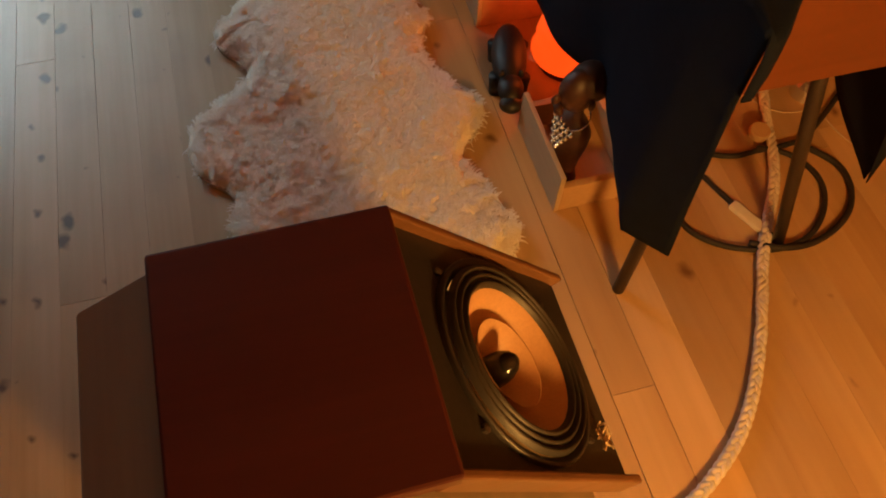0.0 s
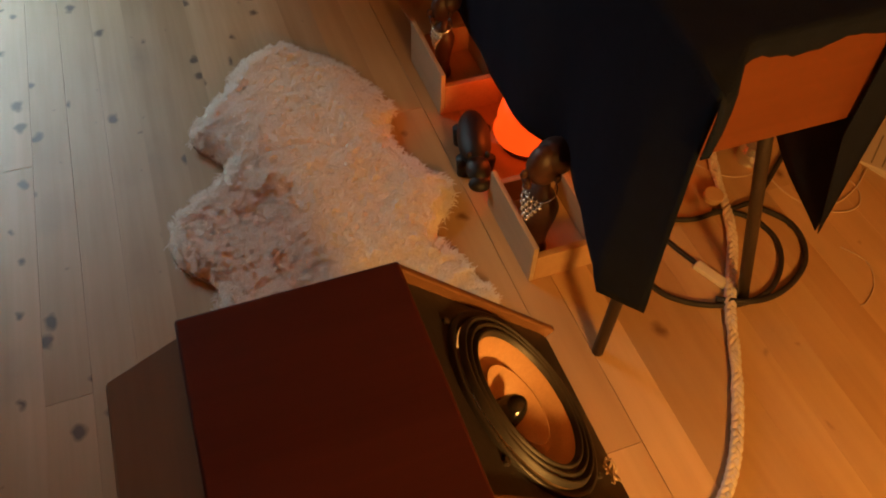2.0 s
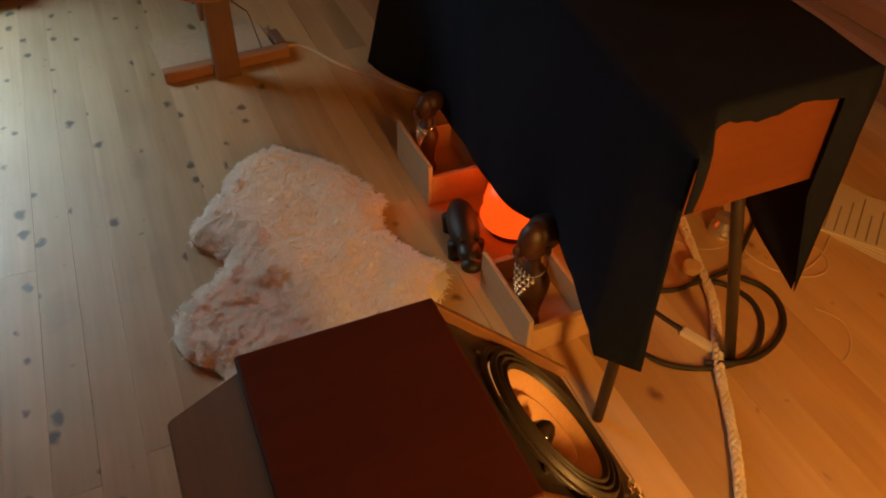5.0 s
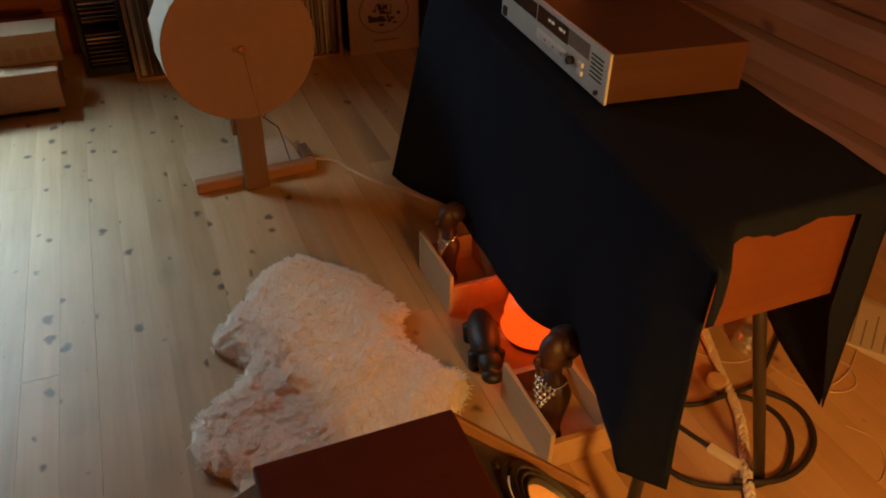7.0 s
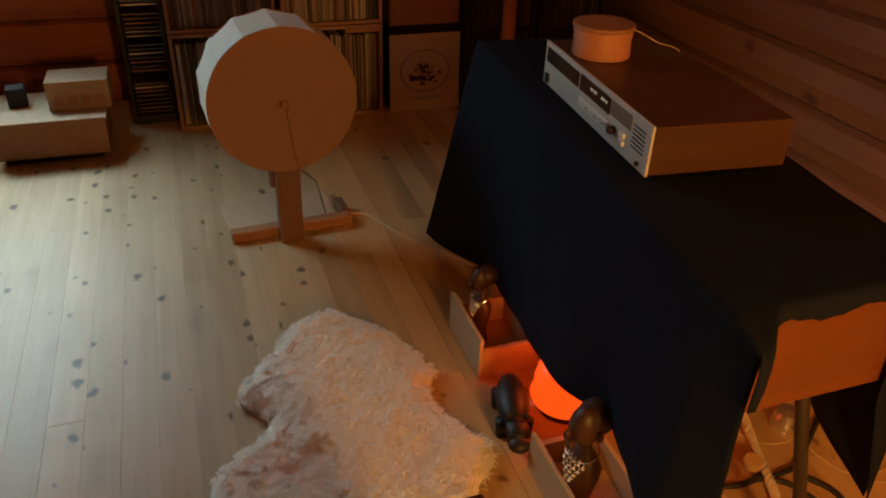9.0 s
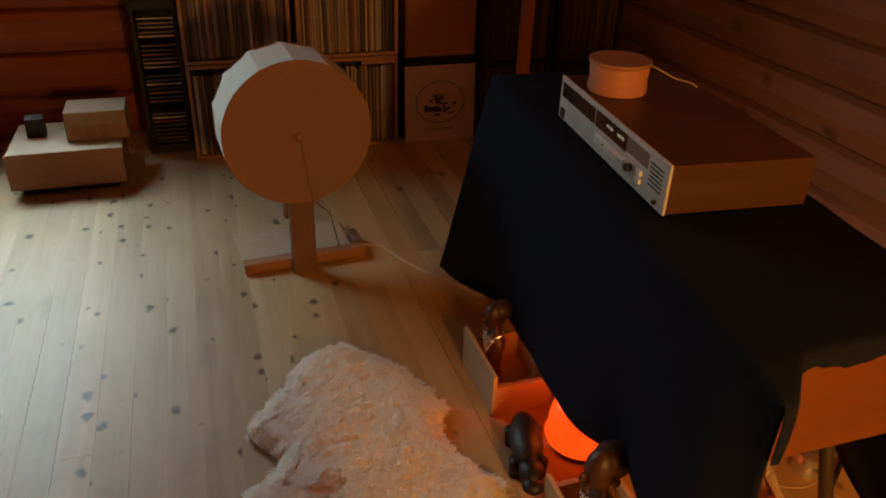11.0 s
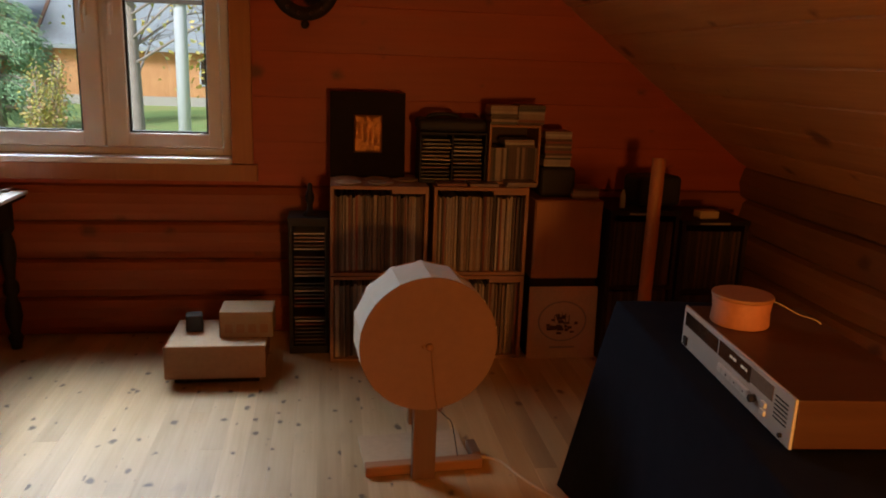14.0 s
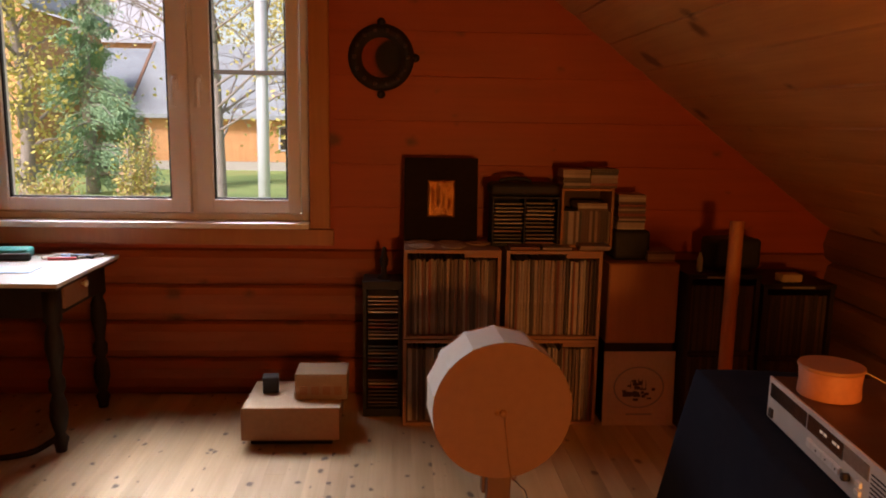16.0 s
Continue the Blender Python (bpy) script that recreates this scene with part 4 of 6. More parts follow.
def braid():
    """Three plaited strands."""
    core = smooth_line([(0.30, 1.15, 0.012), (0.235, 0.95, 0.012), (0.188, 0.836, 0.012), (0.12, 0.664, 0.012), (0.052, 0.56, 0.012), (0.010, 0.499, 0.012), (-0.071, 0.354, 0.012), (-0.156, 0.238, 0.012), (-0.25, 0.165, 0.012), (-0.38, 0.10, 0.012), (-0.52, 0.0, 0.012)], 14)
    br = thing("braided_cord", (0, 0, 0), "thick braided white cord lying across the floor", "cord")
    length = [0.0]
    for a, b in zip(core, core[1:]):
        length.append(length[-1] + (b - a).length)
    for s in range(3):
        pts = []
        for k, p in enumerate(core):
            d = (core[min(k + 1, len(core) - 1)] - core[max(k - 1, 0)]).normalized()
            side = d.cross(Vector((0, 0, 1)))
            ph = length[k] / 0.030 * 2 * math.pi / 1.5 + s * 2 * math.pi / 3
            pts.append(p + side * 0.0066 * math.sin(ph) + Vector((0, 0, 0.0036 * math.sin(2 * ph) - 0.002)))
        fine = smooth_line(pts, 3)
        bm = bm_new(); tube(bm, fine, 0.0050, 7)
        part("strand", bm, ROPE, br, smooth=True)


braid()
floor_cord("power_cable", [(0.62, 1.0), (0.42, 0.86), (0.238, 0.733), (0.18, 0.715), (0.115, 0.715), (0.06, 0.715), (0.0, 0.74), (-0.10, 0.80)], 0.0055, CABLE, "black woven cable looped on the floor")
floor_cord("power_cable", [(0.115, 0.722), (0.17, 0.69), (0.195, 0.63), (0.175, 0.57), (0.12, 0.52), (0.06, 0.505), (0.0, 0.515), (-0.06, 0.545), (-0.095, 0.588), (-0.10, 0.65)], 0.0055, CABLE, "black woven cable looped on the floor")
floor_cord("power_cable", [(0.21, 0.70), (0.245, 0.65), (0.245, 0.60), (0.215, 0.55), (0.16, 0.515), (0.10, 0.50), (0.04, 0.505, 0.014), (0.0, 0.53)], 0.006, CABLE, "black woven cable looped on the floor")
floor_cord("power_cable", [(-0.02, 0.70), (-0.005, 0.655), (0.012, 0.61), (0.03, 0.56), (0.05, 0.52, 0.014)], 0.005, CABLE, "black woven cable ending in a pale plug")
bm = bm_new(); box(bm, -0.010, 0.010, -0.035, 0.035, 0.001, 0.013, 0.003)
solid("cable_connector", bm, TAG, "cream cable connector block on the floor", "connector", place=(0.022, 0.582, 0, 0, 0, 24))
bm = bm_new(); lathe(bm, [(0.0, 0.0), (0.019, 0.0), (0.02, 0.003), (0.02, 0.014), (0.018, 0.016), (0.0, 0.016)], 28)
solid("wooden_disc", bm, BOXWOOD, "small round pale wooden disc on the cables", "disc", place=(0.128, 0.748, 0.012, 6, 0, 0))
floor_cord("string", [(0.34, 0.90), (0.29, 0.80), (0.30, 0.70), (0.36, 0.64), (0.42, 0.64), (0.45, 0.69), (0.42, 0.74), (0.36, 0.74), (0.33, 0.70), (0.36, 0.66), (0.44, 0.68), (0.54, 0.74), (0.66, 0.78)], 0.0018, TWINE, "thin pale cord coiled on the floor")
floor_cord("string", [(0.31, 0.56), (0.33, 0.53), (0.335, 0.50), (0.31, 0.46), (0.275, 0.435), (0.255, 0.43)], 0.0014, TWINE, "short thin pale cord on the floor")
floor_cord("string", [(0.10, 0.98), (0.14, 0.88), (0.20, 0.80), (0.27, 0.79), (0.31, 0.83), (0.33, 0.90)], 0.0014, TWINE, "thin pale cord under the table")
floor_cord("lamp_cord", [(-0.50, 2.05), (-0.44, 2.03), (-0.376, 1.998), (-0.33, 1.90), (-0.284, 1.815), (-0.22, 1.73), (-0.153, 1.632), (-0.05, 1.56), (0.05, 1.5)], 0.0048, TWINE, "twisted pale cord running from the stand to the table")

# papers, small carton and bottle glass at the roof's foot
def papers():
    p = thing("paper_stack", (0.62, 0.72, 0), "loose stack of printed sheets on the floor", "papers", rz=28)
    for k in range(4):
        s = part("sheet", box(bm_new(), -0.10 + 0.004 * k, 0.11 - 0.003 * k, -0.15 + 0.004 * k, 0.14, 0.001 + 0.003 * k, 0.0032 + 0.003 * k), PAPER, p)
        s.matrix_basis = pose(0, 0, 0, 0, 0, 5 * k - 7)
    bm = bm_new()
    for k in range(11):
        box(bm, -0.08, 0.085 - 0.03 * (k % 3), -0.12 + 0.023 * k, -0.1165 + 0.023 * k, 0.0125, 0.0129)
    q = part("print_lines", bm, INK, p)
    q.matrix_basis = pose(0, 0, 0, 0, 0, 8)
    bm = bm_new(); box(bm, -0.07, 0.07, -0.05, 0.05, 0.0, 0.10, 0.003)
    solid("small_carton", bm, CARD, "small brown carton on the floor behind the table", "carton", place=(0.60, 1.02, 0, 0, 0, 30))
    bm = bm_new(); lathe(bm, [(0.0, 0.0), (0.03, 0.0), (0.032, 0.004), (0.03, 0.03), (0.024, 0.045), (0.0, 0.047)], 24)
    solid("glass_lump", bm, SILVER, "small shiny crumpled foil cup on the floor", "cup", place=(0.28, 0.83, 0))


papers()

# ---- drum on its T-shaped stand ----
def drum():
    d = thing("drum_lamp", (-0.63, 1.90, 0), "round twelve-sided card drum on a wooden T-foot stand", "drum")
    N, R, depth, zc = 14, 0.2035, 0.185, 0.443
    bm = bm_new()
    ring = [(R * math.cos(2 * math.pi * (k + 0.5) / N), R * math.sin(2 * math.pi * (k + 0.5) / N)) for k in range(N)]
    a = [bm.verts.new((x, 0.004, zc + z)) for x, z in ring]
    b = [bm.verts.new((x, depth, zc + z)) for x, z in ring]
    ai = [bm.verts.new((x * 0.985, 0.004, zc + z * 0.985)) for x, z in ring]
    bi = [bm.verts.new((x * 0.985, depth, zc + z * 0.985)) for x, z in ring]
    for k in range(N):
        j = (k + 1) % N
        bm.faces.new((a[k], a[j], b[j], b[k])); bm.faces.new((ai[k], bi[k], bi[j], ai[j]))
        bm.faces.new((a[k], ai[k], ai[j], a[j])); bm.faces.new((b[k], b[j], bi[j], bi[k]))
    part("rim", bm, DRUMRIM, d, "white folded card rim")
    for y0 in (0.0, depth - 0.008):
        bm = bm_new()
        lathe(bm, [(0.0, 0.0), (0.2010, 0.0), (0.2020, 0.002), (0.2010, 0.0038), (0.0, 0.0038)], 64, pose(0, y0 + 0.0038, zc, 90, 0, 0))
        part("disc", bm, DRUMFACE, d, "flat tan card disc")
    bm = bm_new()
    lathe(bm, [(0.0, 0.0), (0.011, 0.0), (0.0115, 0.006), (0.009, 0.010), (0.0, 0.011)], 24, pose(0.0, 0.0, zc - 0.005, 90, 0, 0))
    lathe(bm, [(0.006, 0.0), (0.0065, 0.003), (0.0, 0.004)], 16, pose(-0.018, 0.0, zc - 0.003, 90, 0, 0))
    part("hub", bm, STAND, d, "small wooden hub knob", True)
    bm = bm_new()
    tube(bm, smooth_line([(0.004, -0.008, zc - 0.008), (0.012, -0.006, zc - 0.08), (0.022, -0.005, zc - 0.16), (0.034, -0.008, zc - 0.205), (0.05, 0.02, zc - 0.20)]), 0.0022, 7)
    part("pull_cord", bm, STAND, d, "brown cord hanging from the hub", True)
    bm = bm_new()
    tube(bm, smooth_line([(0.036, 0.0, zc - 0.205), (0.055, -0.004, zc - 0.225), (0.075, 0.0, zc - 0.25), (0.10, 0.04, 0.10), (0.13, 0.12, 0.004)]), 0.0016, 6)
    part("wire", bm, CABLE, d, "thin dark wire", True)
    part("post", box(bm_new(), -0.036, 0.034, 0.020, 0.052, 0.002, 0.30, 0.003), POST, d, "brown wooden post")
    part("post", box(bm_new(), -0.046, 0.030, 0.053, 0.083, 0.17, 0.34, 0.003), POST, d, "brown wooden post block")
    part("foot", box(bm_new(), -0.172, 0.195, 0.060, 0.098, 0.001, 0.034, 0.004), STAND, d, "orange wooden crossbar foot")
    # end block in the darker post wood, for the shade on it
    part("foot", box(bm_new(), 0.168, 0.198, 0.0985, 0.185, 0.001, 0.038, 0.004), POST, d, "wooden end block darkened for the shade it stands in")
    # thin pale slab added where the floor gets daylight only
    part("plinth", box(bm_new(), -0.17, 0.166, 0.099, 0.30, 0.001, 0.016, 0.003), CARDPALE, d, "thin pale slab for the daylit floor behind the foot")
    d.matrix_world = pose(-0.622, 1.885, 0, 0, 0, 4)


drum()

# ---- record crates ----
SHY = 2.85
def crate(x0, z0, w=0.392, h=0.370, d=0.345, group="record crates against the wall"):
    c = thing("record_crate", (x0, SHY, z0), "plywood record crate tightly packed with sleeves", "crate", group=group)
    t = 0.014
    part("side", box(bm_new(), 0, t, 0, d, 0.001, h, 0.0015), CRATE, c)
    part("side", box(bm_new(), w - t, w, 0, d, 0.001, h, 0.0015), CRATE, c)
    part("bottom", box(bm_new(), t, w - t, 0.002, d, 0.001, t, 0.001), CRATE, c)
    bm = bm_new()
    box(bm, t, w - t, 0.0, d, h - t, h - 0.0005, 0.0015)
    box(bm, w * 0.62, w - t, 0.0, 0.012, h - 0.030, h - t, 0.002)
    part("top", bm, CRATE, c)
    part("back", box(bm_new(), t, w - t, d - 0.006, d - 0.001, t, h - t), CRATEIN, c, "crate back darkened for the shade inside")
    return c


rnd = random.Random(21)
sleeves = []
for th in (0.0035, 0.0045, 0.006, 0.009, 0.013):
    bm = bm_new(); box(bm, 0, th, 0, 0.312, 0, 0.314, 0.0008, 1)
    sleeves.append((th, mesh_of("record_sleeve", bm, SLEEVE)))


def fill(x0, z0, w=0.392, full=1.0):
    x, end = x0 + 0.016, x0 + 0.014 + (w - 0.03) * full
    while True:
        th, me = sleeves[rnd.choices(range(5), (4, 6, 6, 3, 1))[0]]
        if x + th > end:
            break
        ob = new("record_sleeve", me)
        tagged(ob, "upright record sleeve with a worn paper spine", "record", "records in the crates")
        ob.matrix_world = pose(x, SHY + 0.014 + rnd.random() ** 2 * 0.022, z0 + 0.0145, 0, rnd.uniform(-0.8, 0.2), 0)
        ob.scale = (1, 1, rnd.choice((1.0, 1.0, 1.0, 0.985, 0.97)))
        x += th + rnd.uniform(0.0003, 0.0014)


for cx in (-0.902, -0.488):
    for cz in (0.0, 0.372):
        crate(cx, cz)
        fill(cx, cz)

# boards and framed sleeve standing at the crates' side
BROWNSIDE = wood("brown_side", (0.30, 0.12, 0.045), (0.40, 0.18, 0.07), "Z", grain=12, per_object=0)
sc = thing("speaker_cabinet", (-0.062, SHY + 0.01, 0.352), "plain brown wooden box standing on the lower box", "box")
part("body", box(bm_new(), 0.0, 0.294, 0.008, 0.335, 0.0, 0.336, 0.003), BROWNSIDE, sc)
part("front_board", box(bm_new(), 0.004, 0.290, 0.0, 0.0075, 0.004, 0.332, 0.002), BROWNSIDE, sc, "plain brown front board")
bm = bm_new(); box(bm, -0.062, 0.228, SHY + 0.03, SHY + 0.345, 0.0, 0.35, 0.003)
solid("storage_box", bm, DARKWOOD, "dark wooden box behind a record sleeve", "box")
sl = thing("picture_sleeve", (-0.066, SHY + 0.008, 0.001), "pale record sleeve with a round harbour drawing leaning on a box", "record sleeve")
sl.matrix_world = pose(-0.066, SHY - 0.008, 0.001, -3, 0, 0)
part("sleeve", box(bm_new(), 0, 0.302, 0, 0.004, 0, 0.318, 0.001), CARDPALE, sl)
bm = bm_new()
lathe(bm, [(0.088, 0), (0.094, 0), (0.094, 0.001), (0.088, 0.001)], 48, pose(0.151, -0.0003, 0.165, 90, 0, 0) @ Matrix.Diagonal((1.15, 0.95, 1, 1)), False)
part("oval_border", bm, INK, sl, "grey oval border")
bm = bm_new()
r2 = random.Random(3)
for k in range(26):
    a, r = r2.uniform(0, 6.28), 0.062 * math.sqrt(r2.random())
    px, pz = 0.151 + 1.1 * r * math.cos(a), 0.155 + 0.75 * r * math.sin(a)
    box(bm, px - r2.uniform(0.004, 0.016), px + r2.uniform(0.004, 0.016), -0.0014, -0.0003, pz - r2.uniform(0.002, 0.009), pz + r2.uniform(0.002, 0.006))
for k in range(5):
    box(bm, 0.115 + 0.016 * k, 0.118 + 0.016 * k, -0.0015, -0.0003, 0.16, 0.205 - 0.006 * abs(k - 2))
part("drawing", bm, BRONZE, sl, "dark ink drawing")
bm = bm_new(); box(bm, 0.10, 0.21, -0.0006, -0.0003, 0.045, 0.053)
part("title_bar", bm, INK, sl, "faded line of print")

# ---- on top of the crates ----
TOP = 0.742
pic = thing("picture", (-0.742, 3.06, TOP), "dark square picture with a small gilt relief, leaning on the wall", "picture")
pic.matrix_world = pose(-0.745, 3.075, TOP + 0.001, -4, 0, 0)
part("panel", box(bm_new(), -0.157, 0.157, 0, 0.022, 0, 0.355, 0.004), plain("matt_dark_panel", (0.022, 0.014, 0.010), 0.9, var=0.3, scale=12, spec=0.1), pic)
bm = bm_new()
rows = []
for i in range(13):
    rows.append([bm.verts.new((-0.058 + 0.116 * i / 12 + 0.004 * noise.noise(Vector((i, j, 1.0))), -0.006 - 0.012 * max(0, noise.noise(Vector((i * 0.42, j * 0.37, 5.0))) + 0.25), 0.105 + 0.155 * j / 15 + 0.004 * noise.noise(Vector((i, j, 9.0))))) for j in range(16)])
for a, b in zip(rows, rows[1:]):
    for j in range(15):
        bm.faces.new((a[j], b[j], b[j + 1], a[j + 1]))
ring = [r[0] for r in rows] + rows[-1][1:] + [r[-1] for r in reversed(rows[:-1])] + list(reversed(rows[0][1:-1]))
low = [bm.verts.new((v.co.x, 0.001, v.co.z)) for v in ring]
for k in range(len(ring)):
    j = (k + 1) % len(ring)
    bm.faces.new((ring[k], ring[j], low[j], low[k]))
part("relief", bm, GOLD, pic, "crumpled gilt relief", True)

bm = bm_new(); lathe(bm, [(0.0, 0.0), (0.030, 0.0), (0.052, 0.007), (0.054, 0.009), (0.050, 0.010), (0.03, 0.004), (0.0, 0.003)], 32)
saucer = solid("saucer", bm, CARDPALE, "small pale round dish on the record crate", "dish", "dishes on the crate", smooth=True, place=(-0.83, 2.90, TOP))
for x, y in ((-0.70, 2.90), (-0.835, 3.0), (-0.71, 3.0), (-0.59, 2.99)):
    copy_thing(saucer, pose(x, y, TOP))

cases = []
for th in (0.0075, 0.0105):
    bm = bm_new(); box(bm, 0, 0.140, 0, 0.124, 0, th, 0.0006, 1)
    cases.append((th, mesh_of("disc_case", bm, CDCASE)))


def stack(x, y, z, n, width=0.140, group="stacked disc cases", gap=0.0004, thin=1.0):
    k = 0
    for _ in range(n):
        th, me = cases[rnd.choices((0, 1), (1, 4))[0]]
        ob = new("disc_case", me)
        tagged(ob, "flat plastic disc case in a stack", "disc case", group)
        ob.matrix_world = pose(x + rnd.uniform(-0.003, 0.003), y + rnd.uniform(-0.004, 0.004), z, 0, 0, rnd.uniform(-1.5, 1.5))
        ob.scale = (width / 0.140, 1, thin)
        z += th * thin + gap
    return z


# black disc rack with two columns under a black radio
CX0 = -0.535
rack = thing("disc_rack", (CX0, 2.95, TOP), "black rack with two columns of disc cases", "rack")
part("base", box(bm_new(), -0.005, 0.275, 0, 0.15, 0.001, 0.012, 0.002), BLACK, rack)
part("back", box(bm_new(), -0.005, 0.275, 0.142, 0.15, 0.012, 0.20, 0.002), BLACK, rack)
for x in (-0.005, 0.127, 0.267):
    part("divider", box(bm_new(), x, x + 0.008, 0.002, 0.142, 0.012, 0.20, 0.002), BLACK, rack)
part("top", box(bm_new(), -0.005, 0.275, 0, 0.15, 0.200, 0.208, 0.002), BLACK, rack)
for cx in (CX0 + 0.006, CX0 + 0.138):
    stack(cx, 2.955, TOP + 0.0135, 11, 0.116, "disc cases in the rack", 0.0108, 0.55)
rad = thing("portable_radio", (CX0 + 0.13, 3.03, TOP + 0.209), "black portable stereo lying on the disc rack", "radio")
part("body", box(bm_new(), -0.145, 0.145, -0.08, 0.07, 0.001, 0.052, 0.02, 4), BLACK, rad)
part("handle", tube(bm_new(), smooth_line([(-0.10, -0.01, 0.048), (-0.085, -0.01, 0.062), (-0.03, -0.01, 0.068), (0.02, -0.01, 0.062), (0.03, -0.01, 0.048)]), 0.009), BLACK, rad, "", True)

# open wooden rack with upright cases, stacks on it and beside
nb = thing("disc_shelf", (-0.255, 2.94, TOP), "small open wooden shelf of upright disc cases", "shelf")
for a in ((0, 0.010, 0, 0.2, 0.001, 0.235), (0.208, 0.218, 0, 0.2, 0.001, 0.235), (0.010, 0.208, 0, 0.2, 0.001, 0.010), (0, 0.218, 0, 0.2, 0.2355, 0.245)):
    part("board", box(bm_new(), *a, 0.0015), STAND, nb)
part("back", box(bm_new(), 0.010, 0.208, 0.192, 0.198, 0.010, 0.235), CRATEIN, nb, "back board darkened for the shade inside")
x = -0.243
while x < -0.052:
    th, me = cases[1]
    ob = new("disc_case", me)
    tagged(ob, "upright plastic disc case in the small shelf", "disc case", "upright disc cases")
    ob.matrix_world = pose(x, 2.955, TOP + 0.0105, 0, -90, 0) @ pose(0, 0, -0.0105)
    x += 0.0112
stack(-0.185, 2.95, TOP + 0.152, 3, 0.125, "disc cases lying on the upright ones")
stack(-0.250, 2.95, TOP + 0.246, 7, 0.112)
stack(-0.136, 2.95, TOP + 0.246, 8, 0.112)
stack(-0.475, 2.862, TOP + 0.001, 1, 0.12)
stack(-0.34, 2.862, TOP + 0.001, 1, 0.12)
stack(-0.19, 2.862, TOP + 0.001, 2, 0.125)
bm = bm_new(); box(bm, -0.03, 0.125, 2.93, 3.09, 0.690, TOP + 0.075, 0.02, 3)
solid("black_case", bm, BLACK, "black padded case under a stack of discs", "case")
stack(-0.015, 2.945, TOP + 0.077, 15, 0.115)
stack(0.105, 2.905, 0.690, 4, 0.115)

# ---- disc tower ----
tw = thing("disc_tower", (-1.072, 2.955, 0), "tall black disc tower filled with cases", "rack")
part("base", box(bm_new(), 0, 0.166, -0.004, 0.18, 0.001, 0.035, 0.003), BLACK, tw)
part("side", box(bm_new(), 0, 0.016, 0, 0.16, 0.035, 0.555, 0.002), BLACK, tw)
part("side", box(bm_new(), 0.150, 0.166, 0, 0.16, 0.035, 0.555, 0.002), BLACK, tw)
part("back", box(bm_new(), 0.016, 0.150, 0.15, 0.16, 0.035, 0.555, 0.002), BLACK, tw)
part("top", box(bm_new(), -0.002, 0.168, -0.002, 0.162, 0.555, 0.590, 0.003), BLACK, tw)
z = 0.040
for k in range(30):
    th, me = cases[1]
    if k in (8, 9, 17, 24):
        z += 0.0165
        continue
    ob = new("disc_case", me)
    tagged(ob, "plastic disc case slotted in the black tower", "disc case", "disc cases in the tower")
    ob.matrix_world = pose(-1.072 + 0.020 + rnd.uniform(0, 0.003), 2.962 + rnd.uniform(0, 0.008), z)
    ob.scale = (0.90, 1, 0.6)
    z += 0.0165
bm = bm_new(); lathe(bm, [(0.0, 0.0), (0.030, 0.0), (0.031, 0.006), (0.013, 0.02), (0.011, 0.045), (0.017, 0.06), (0.019, 0.08), (0.012, 0.10), (0.009, 0.13), (0.0, 0.137)], 24)
solid("figure_ornament", bm, DARKWOOD, "slim dark turned ornament on the disc tower", "ornament", smooth=True, place=(-0.985, 3.02, 0.5905))

# ---- cardboard boxes by the wall ----
cb = thing("cardboard_box", (-1.52, 2.645, 0), "flat brown cardboard box with a creased lid on the floor", "box")
part("body", box(bm_new(), 0.008, 0.365, 0.008, 0.33, 0.024, 0.143, 0.003), CARD, cb)
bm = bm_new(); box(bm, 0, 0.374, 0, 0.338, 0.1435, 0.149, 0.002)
# lid takes the paler card colour for the window light on it
part("lid", bm, CARDPALE, cb, "lid in paler card for the window light on it")
part("front_flap", box(bm_new(), 0.0, 0.374, -0.004, 0.004, 0.030, 0.160, 0.0015), CARD, cb, "front flap with a bent corner")
# dark strip added for the shade at the box's foot
part("runner", box(bm_new(), 0.03, 0.345, 0.03, 0.31, 0.001, 0.0235), DARKWOOD, cb, "dark strip for the shade under the box")
cb2 = thing("small_box", (-1.33, 2.76, 0.150), "small pale box with faded print on the larger box", "box")
part("body", box(bm_new(), 0, 0.205, 0, 0.15, 0, 0.105, 0.003), CARDMID, cb2)
for k in range(4):
    part("print_mark", box(bm_new(), 0.02 + 0.045 * k, 0.05 + 0.045 * k, -0.0016, -0.0005, 0.02, 0.055), CARD, cb2, "faded print")
bm = bm_new(); box(bm, -0.032, 0.032, -0.032, 0.032, 0.0, 0.068, 0.006)
solid("black_cube", bm, BLACK, "small black cube speaker on the cardboard box", "box", place=(-1.44, 2.86, 0.150, 0, 0, 8))

